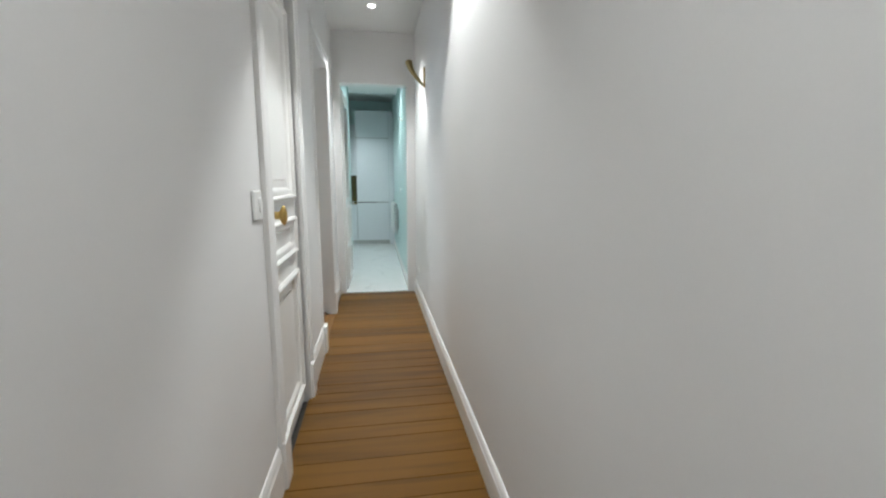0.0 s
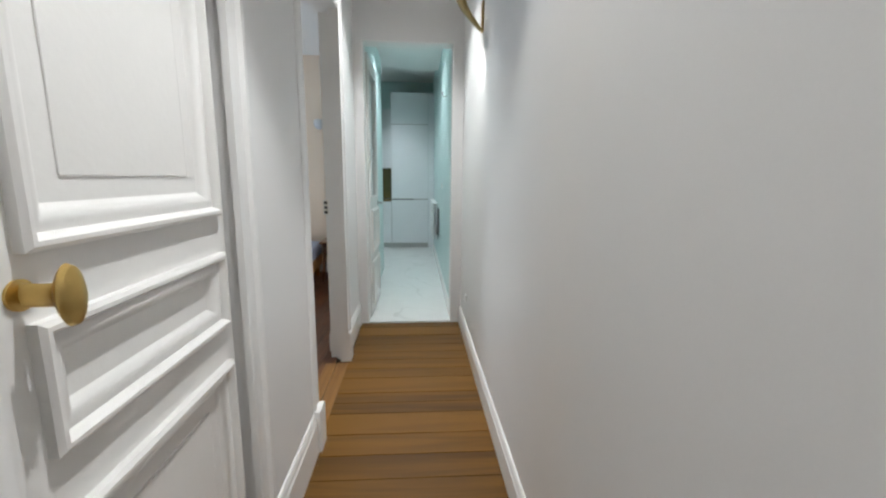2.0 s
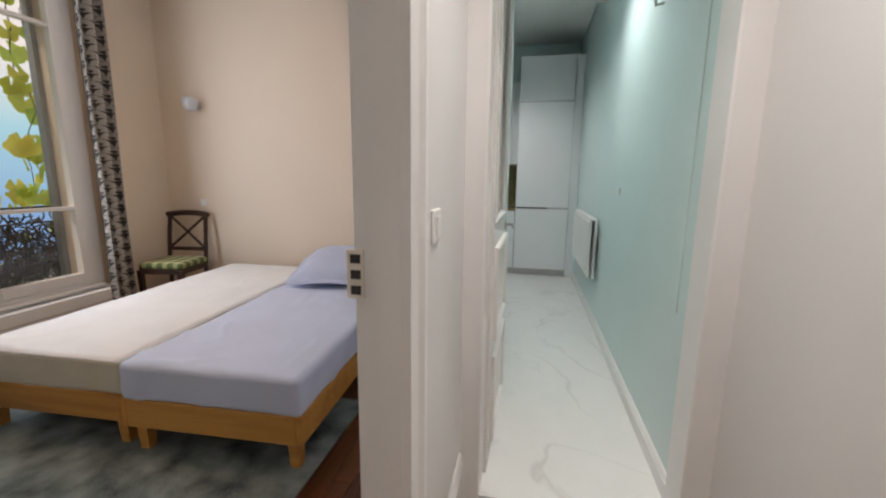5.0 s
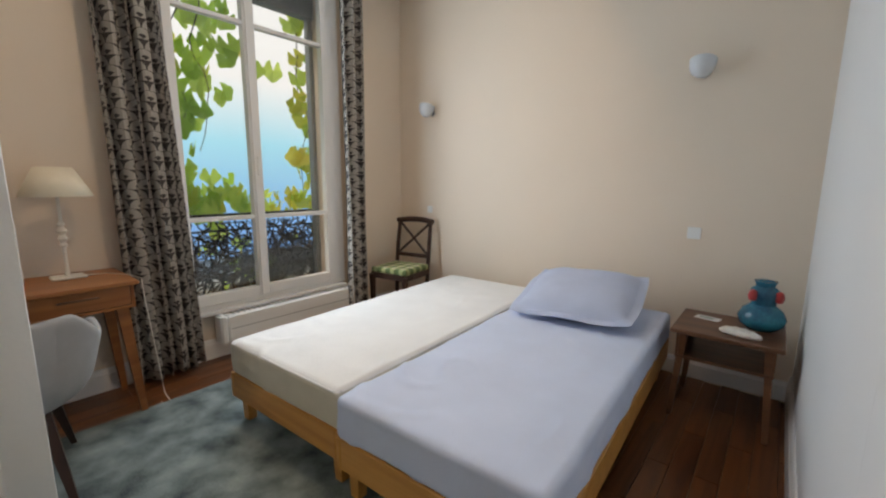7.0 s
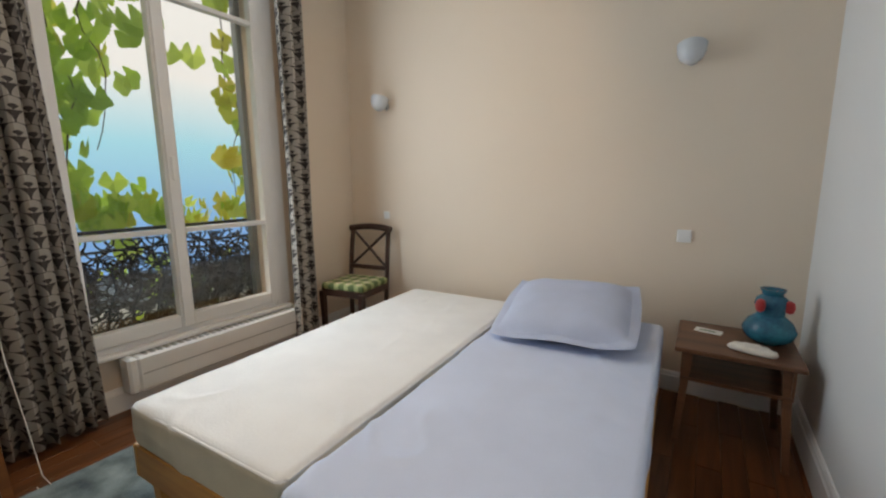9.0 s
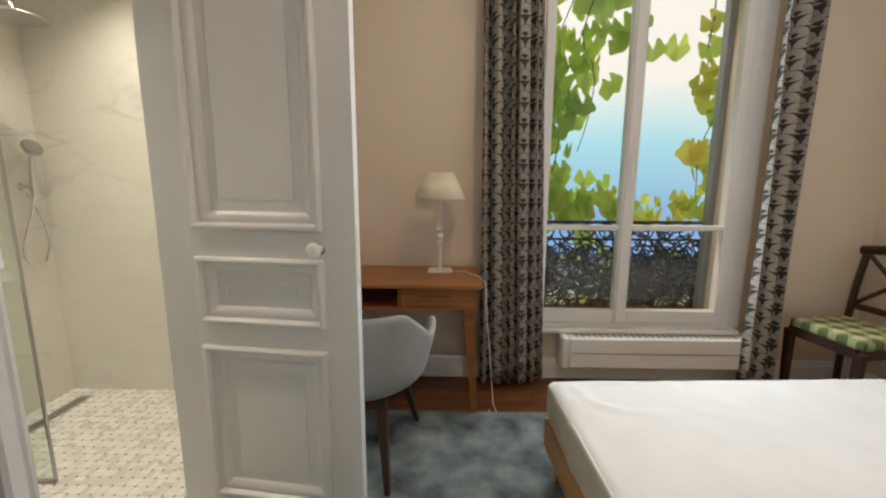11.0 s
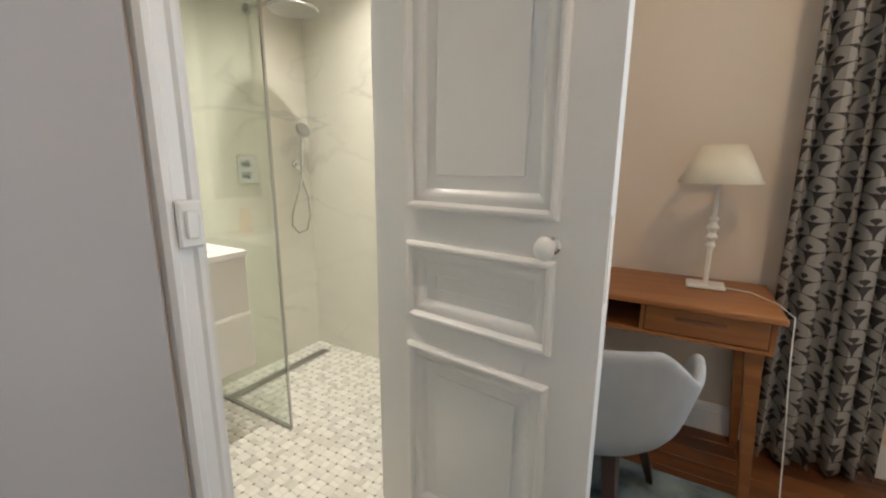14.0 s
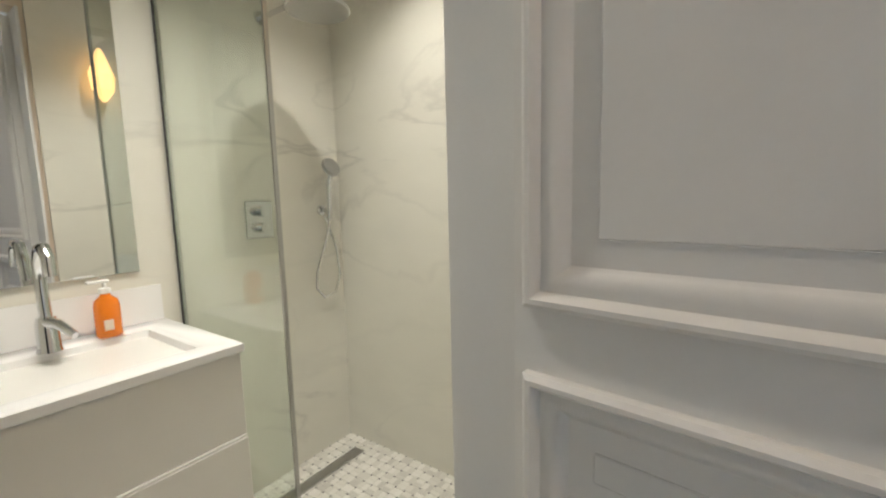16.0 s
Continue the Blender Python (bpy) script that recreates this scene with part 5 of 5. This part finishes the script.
part("label_strip", boxes((-0.004, 0.02, 0.031, 0.0355, 0.025, 0.058), bevel=0.001), mat("pale_label", (0.75, 0.62, 0.50), 0.5), sb)
mi = thing("bathroom_mirror", "frameless rectangular mirror above the washbasin", "mirror")
part("backing", boxes((-2.300, -1.34, BATH_S + 0.0005, BATH_S + 0.006, 1.062, 2.35)), M_STEEL, mi)
part("mirror_pane", boxes((-2.305, -1.335, BATH_S + 0.0062, BATH_S + 0.009, 1.056, 2.355)), M_MIRROR, mi)
gp = thing("shower_screen", "clear glass shower screen with steel edge profiles", "shower screen")
g = part("glass_pane", boxes((-2.434, -2.426, BATH_S + 0.017, 2.025, 0.012, 2.3)), M_SGLASS, gp)
g.visible_shadow = False
part("wall_profile", boxes((-2.440, -2.420, BATH_S + 0.0005, BATH_S + 0.016, 0.01, 2.3)), M_CHROME, gp)
part("wall_seal", boxes((-2.4255, -2.421, BATH_S + 0.0165, BATH_S + 0.022, 0.012, 2.3)), M_DARK, gp, "black rubber seal")
part("floor_profile", boxes((-2.440, -2.420, BATH_S + 0.017, 2.025, 0.0015, 0.0118)), M_STEEL, gp)
part("edge_profile", boxes((-2.436, -2.424, 2.0255, 2.032, 0.0015, 2.3)), M_STEEL, gp)
dn = thing("linear_drain", "narrow steel linear shower drain in the mosaic floor", "drain")
part("grate", boxes((-3.13, -2.445, 1.51, 1.565, 0.0012, 0.0045)), M_STEEL, dn)
part("frame", boxes((-3.135, -2.442, 1.505, 1.5095, 0.001, 0.005), (-3.135, -2.442, 1.5655, 1.57, 0.001, 0.005)), M_CHROME, dn)
mx_ = thing("shower_mixer", "square chrome thermostatic shower mixer plate with two knobs", "shower mixer", pose(-2.763, BATH_S, 1.21, 0, 0, 180))
part("plate", boxes((-0.063, 0.063, -0.012, -0.0005, -0.08, 0.08), bevel=0.003), M_CHROME, mx_)
for z in (-0.035, 0.035):
    part("control", lathe(((0.001, 0), (0.022, 0), (0.02, 0.04), (0.001, 0.042)), 20, pose(0, -0.0125, z, 90)), M_CHROME, mx_, smooth=True)
rs = thing("rain_shower", "round chrome rain shower head on a wall arm", "shower head", pose(-2.84, BATH_S, 2.06))
part("arm", tube([(0, 0.001, 0), (0, 0.30, 0.0), (0, 0.36, -0.005), (0, 0.37, -0.035)], 0.011, 10), M_CHROME, rs, smooth=True)
part("wall_flange", lathe(((0.001, 0), (0.03, 0), (0.028, 0.008), (0.001, 0.008)), 20, pose(0, 0.0005, 0, -90)), M_CHROME, rs)
part("head", lathe(((0.001, -0.036), (0.02, -0.036), (0.03, -0.05), (0.118, -0.058), (0.12, -0.064), (0.115, -0.07), (0.001, -0.07)), 36, pose(0, 0.37, 0)), M_STEEL, rs, smooth=True)
hd = thing("hand_shower", "chrome hand shower on a wall bracket with a looped hose", "hand shower", pose(-3.10, BATH_S, 1.24))
part("bracket", lathe(((0.001, 0), (0.026, 0), (0.024, 0.012), (0.012, 0.016), (0.012, 0.06), (0.001, 0.06)), 18, pose(0, 0.0005, 0, -90)), M_CHROME, hd, smooth=True)
part("handle", tube([(0, 0.06, -0.05), (0, 0.065, 0.05), (0, 0.075, 0.14), (0, 0.085, 0.18)], 0.013, 12), M_CHROME, hd, smooth=True)
part("spray_head", lathe(((0.001, -0.012), (0.045, -0.01), (0.05, 0), (0.045, 0.012), (0.001, 0.018)), 24, pose(0, 0.09, 0.205, -62)), M_STEEL, hd, smooth=True)
part("hose", tube([(0, 0.06, -0.05), (0.02, 0.05, -0.15), (0.075, 0.04, -0.3), (0.08, 0.035, -0.38), (0.03, 0.03, -0.435), (-0.04, 0.03, -0.42), (-0.075, 0.03, -0.33), (-0.06, 0.03, -0.2), (-0.02, 0.02, -0.06), (-0.012, 0.01, -0.03)], 0.006, 8), M_CHROME, hd, smooth=True)
wb = thing("wall_sconce", "warm glowing faceted bathroom wall lamp", "wall lamp", pose(-2.63, SOUTH_Y - 0.14, 2.02))
part("shade", lathe(((0.01, -0.16), (0.05, -0.10), (0.06, -0.02), (0.02, 0.10), (0.008, 0.12)), 6, pose(0, -0.075, 0)), glowing("amber_shade", (1.0, 0.62, 0.25), 2.2), wb)
part("wall_plate", boxes((-0.02, 0.02, -0.02, -0.0005, -0.06, 0.06)), M_BRASS, wb)

# ---- floor pieces ----
bases = {o.name: o for o in scene.objects if o.name.startswith("floor_")}


def plank_mesh(w, l_, t=0.02):
    bm = boxes((-w / 2, w / 2, -l_ / 2, l_ / 2, -t, 0), bevel=0.0012)
    me = bpy.data.meshes.new("plank")
    bm.to_mesh(me)
    bm.free()
    return me


rp_ = random.Random(11)
y, oak = -1.6, {}
while y < KIT_Y - 0.01:
    wd_ = rp_.choice((0.11, 0.135, 0.16, 0.19))
    wd_ = min(wd_, KIT_Y + 0.018 - y)
    key = round(wd_, 3)
    if key not in oak:
        oak[key] = plank_mesh(HALL_R - HALL_L + 0.0, wd_ - 0.004)
        oak[key].materials.append(M_OAK)
    ob = new("plank", oak[key])
    ob.parent = bases["floor_hall_base"]
    ob.location = ((HALL_R + HALL_L) / 2, y + wd_ / 2, rp_.uniform(-0.0008, 0))
    y += wd_
for x in (-0.138, -0.218):
    me = plank_mesh(0.076, 0.85)
    me.materials.append(M_OAK_Y)
    ob = new("threshold_board", me)
    ob.parent = bases["floor_hall_base"]
    ob.location = (x, 3.0, 0.0)
pq = plank_mesh(0.094, 0.69)
pq.materials.append(M_PARQ)
i = 0
x = WIN_X + 0.05
while x < EAST_X + 0.04:
    y = 2.46 + (0.35 if i % 2 else 0.0) if x > -0.95 else 2.81 + (0.35 if i % 2 else 0.0)
    while y < HEAD_Y - 0.1:
        ob = new("plank", pq)
        ob.parent = bases["floor_bedroom_base"]
        ob.location = (x, y + 0.345, rp_.uniform(-0.0008, 0))
        y += 0.692
    x += 0.096
    i += 1
solid("door_sill", boxes((BD0 + 0.012, BD1 - 0.012, SOUTH_Y - 0.03, SOUTH_Y + 0.025, -0.004, 0.010), bevel=0.003), M_OAK_Y, "worn oak sill under the bathroom door", "threshold", "structure")

# basketweave mosaic
mos = bpy.data.materials.new("marble_mosaic")
mos.use_nodes = True
n, l = mos.node_tree.nodes, mos.node_tree.links
geo, ramp = n.new("ShaderNodeNewGeometry"), n.new("ShaderNodeValToRGB")
l.new(geo.outputs["Random Per Island"], ramp.inputs[0])
ramp.color_ramp.elements[0].color, ramp.color_ramp.elements[1].color = (0.60, 0.58, 0.53, 1), (0.84, 0.82, 0.77, 1)
e = ramp.color_ramp.elements.new(0.45)
e.color = (0.76, 0.74, 0.68, 1)
l.new(ramp.outputs[0], n["Principled BSDF"].inputs["Base Color"])
n["Principled BSDF"].inputs["Roughness"].default_value = 0.3
M_DOT = mat("grey_marble_dot", (0.22, 0.21, 0.20), 0.3, vary=0.2)


def tile_sheet(name, rects, material, label, z=0.0):
    verts, faces = [], []
    for x0, x1, y0, y1 in rects:
        b = len(verts)
        for zz, s in ((-0.003, 0), (z - 0.0008, 0), (z, 0.0012)):
            verts += [(x0 + s, y0 + s, zz), (x1 - s, y0 + s, zz), (x1 - s, y1 - s, zz), (x0 + s, y1 - s, zz)]
        for r in (0, 4):
            faces += [(b + r + k, b + r + (k + 1) % 4, b + r + 4 + (k + 1) % 4, b + r + 4 + k) for k in range(4)]
        faces.append((b + 8, b + 9, b + 10, b + 11))
    me = bpy.data.meshes.new(name)
    me.from_pydata(verts, [], faces)
    me.materials.append(material)
    ob = new(name, me)
    ob.parent = bases["floor_bathroom_base"]
    return tagged(ob, label, kind="stuff")


C, G = 0.050, 0.0007
rects, dots = [], []
nx, ny = int((-1.24 - BATH_W) / C), int((SOUTH_Y - 0.05 - BATH_S) / C)
for i in range(nx):
    for j in range(ny):
        x, y = BATH_W + i * C, BATH_S + j * C
        d = 0.0052
        if (i + j) % 2:
            rects += [(x + G, x + C / 2 - G / 2, y + d, y + C - d), (x + C / 2 + G / 2, x + C - G, y + d, y + C - d)]
        else:
            rects += [(x + d, x + C - d, y + G, y + C / 2 - G / 2), (x + d, x + C - d, y + C / 2 + G / 2, y + C - G)]
        dots.append((x - d + G, x + d - G, y - d + G, y + d - G))
tile_sheet("mosaic_tiles", rects, mos, "pale marble basketweave mosaic tiles")
tile_sheet("mosaic_dots", dots, M_DOT, "small dark grey marble mosaic dots", -0.0002)
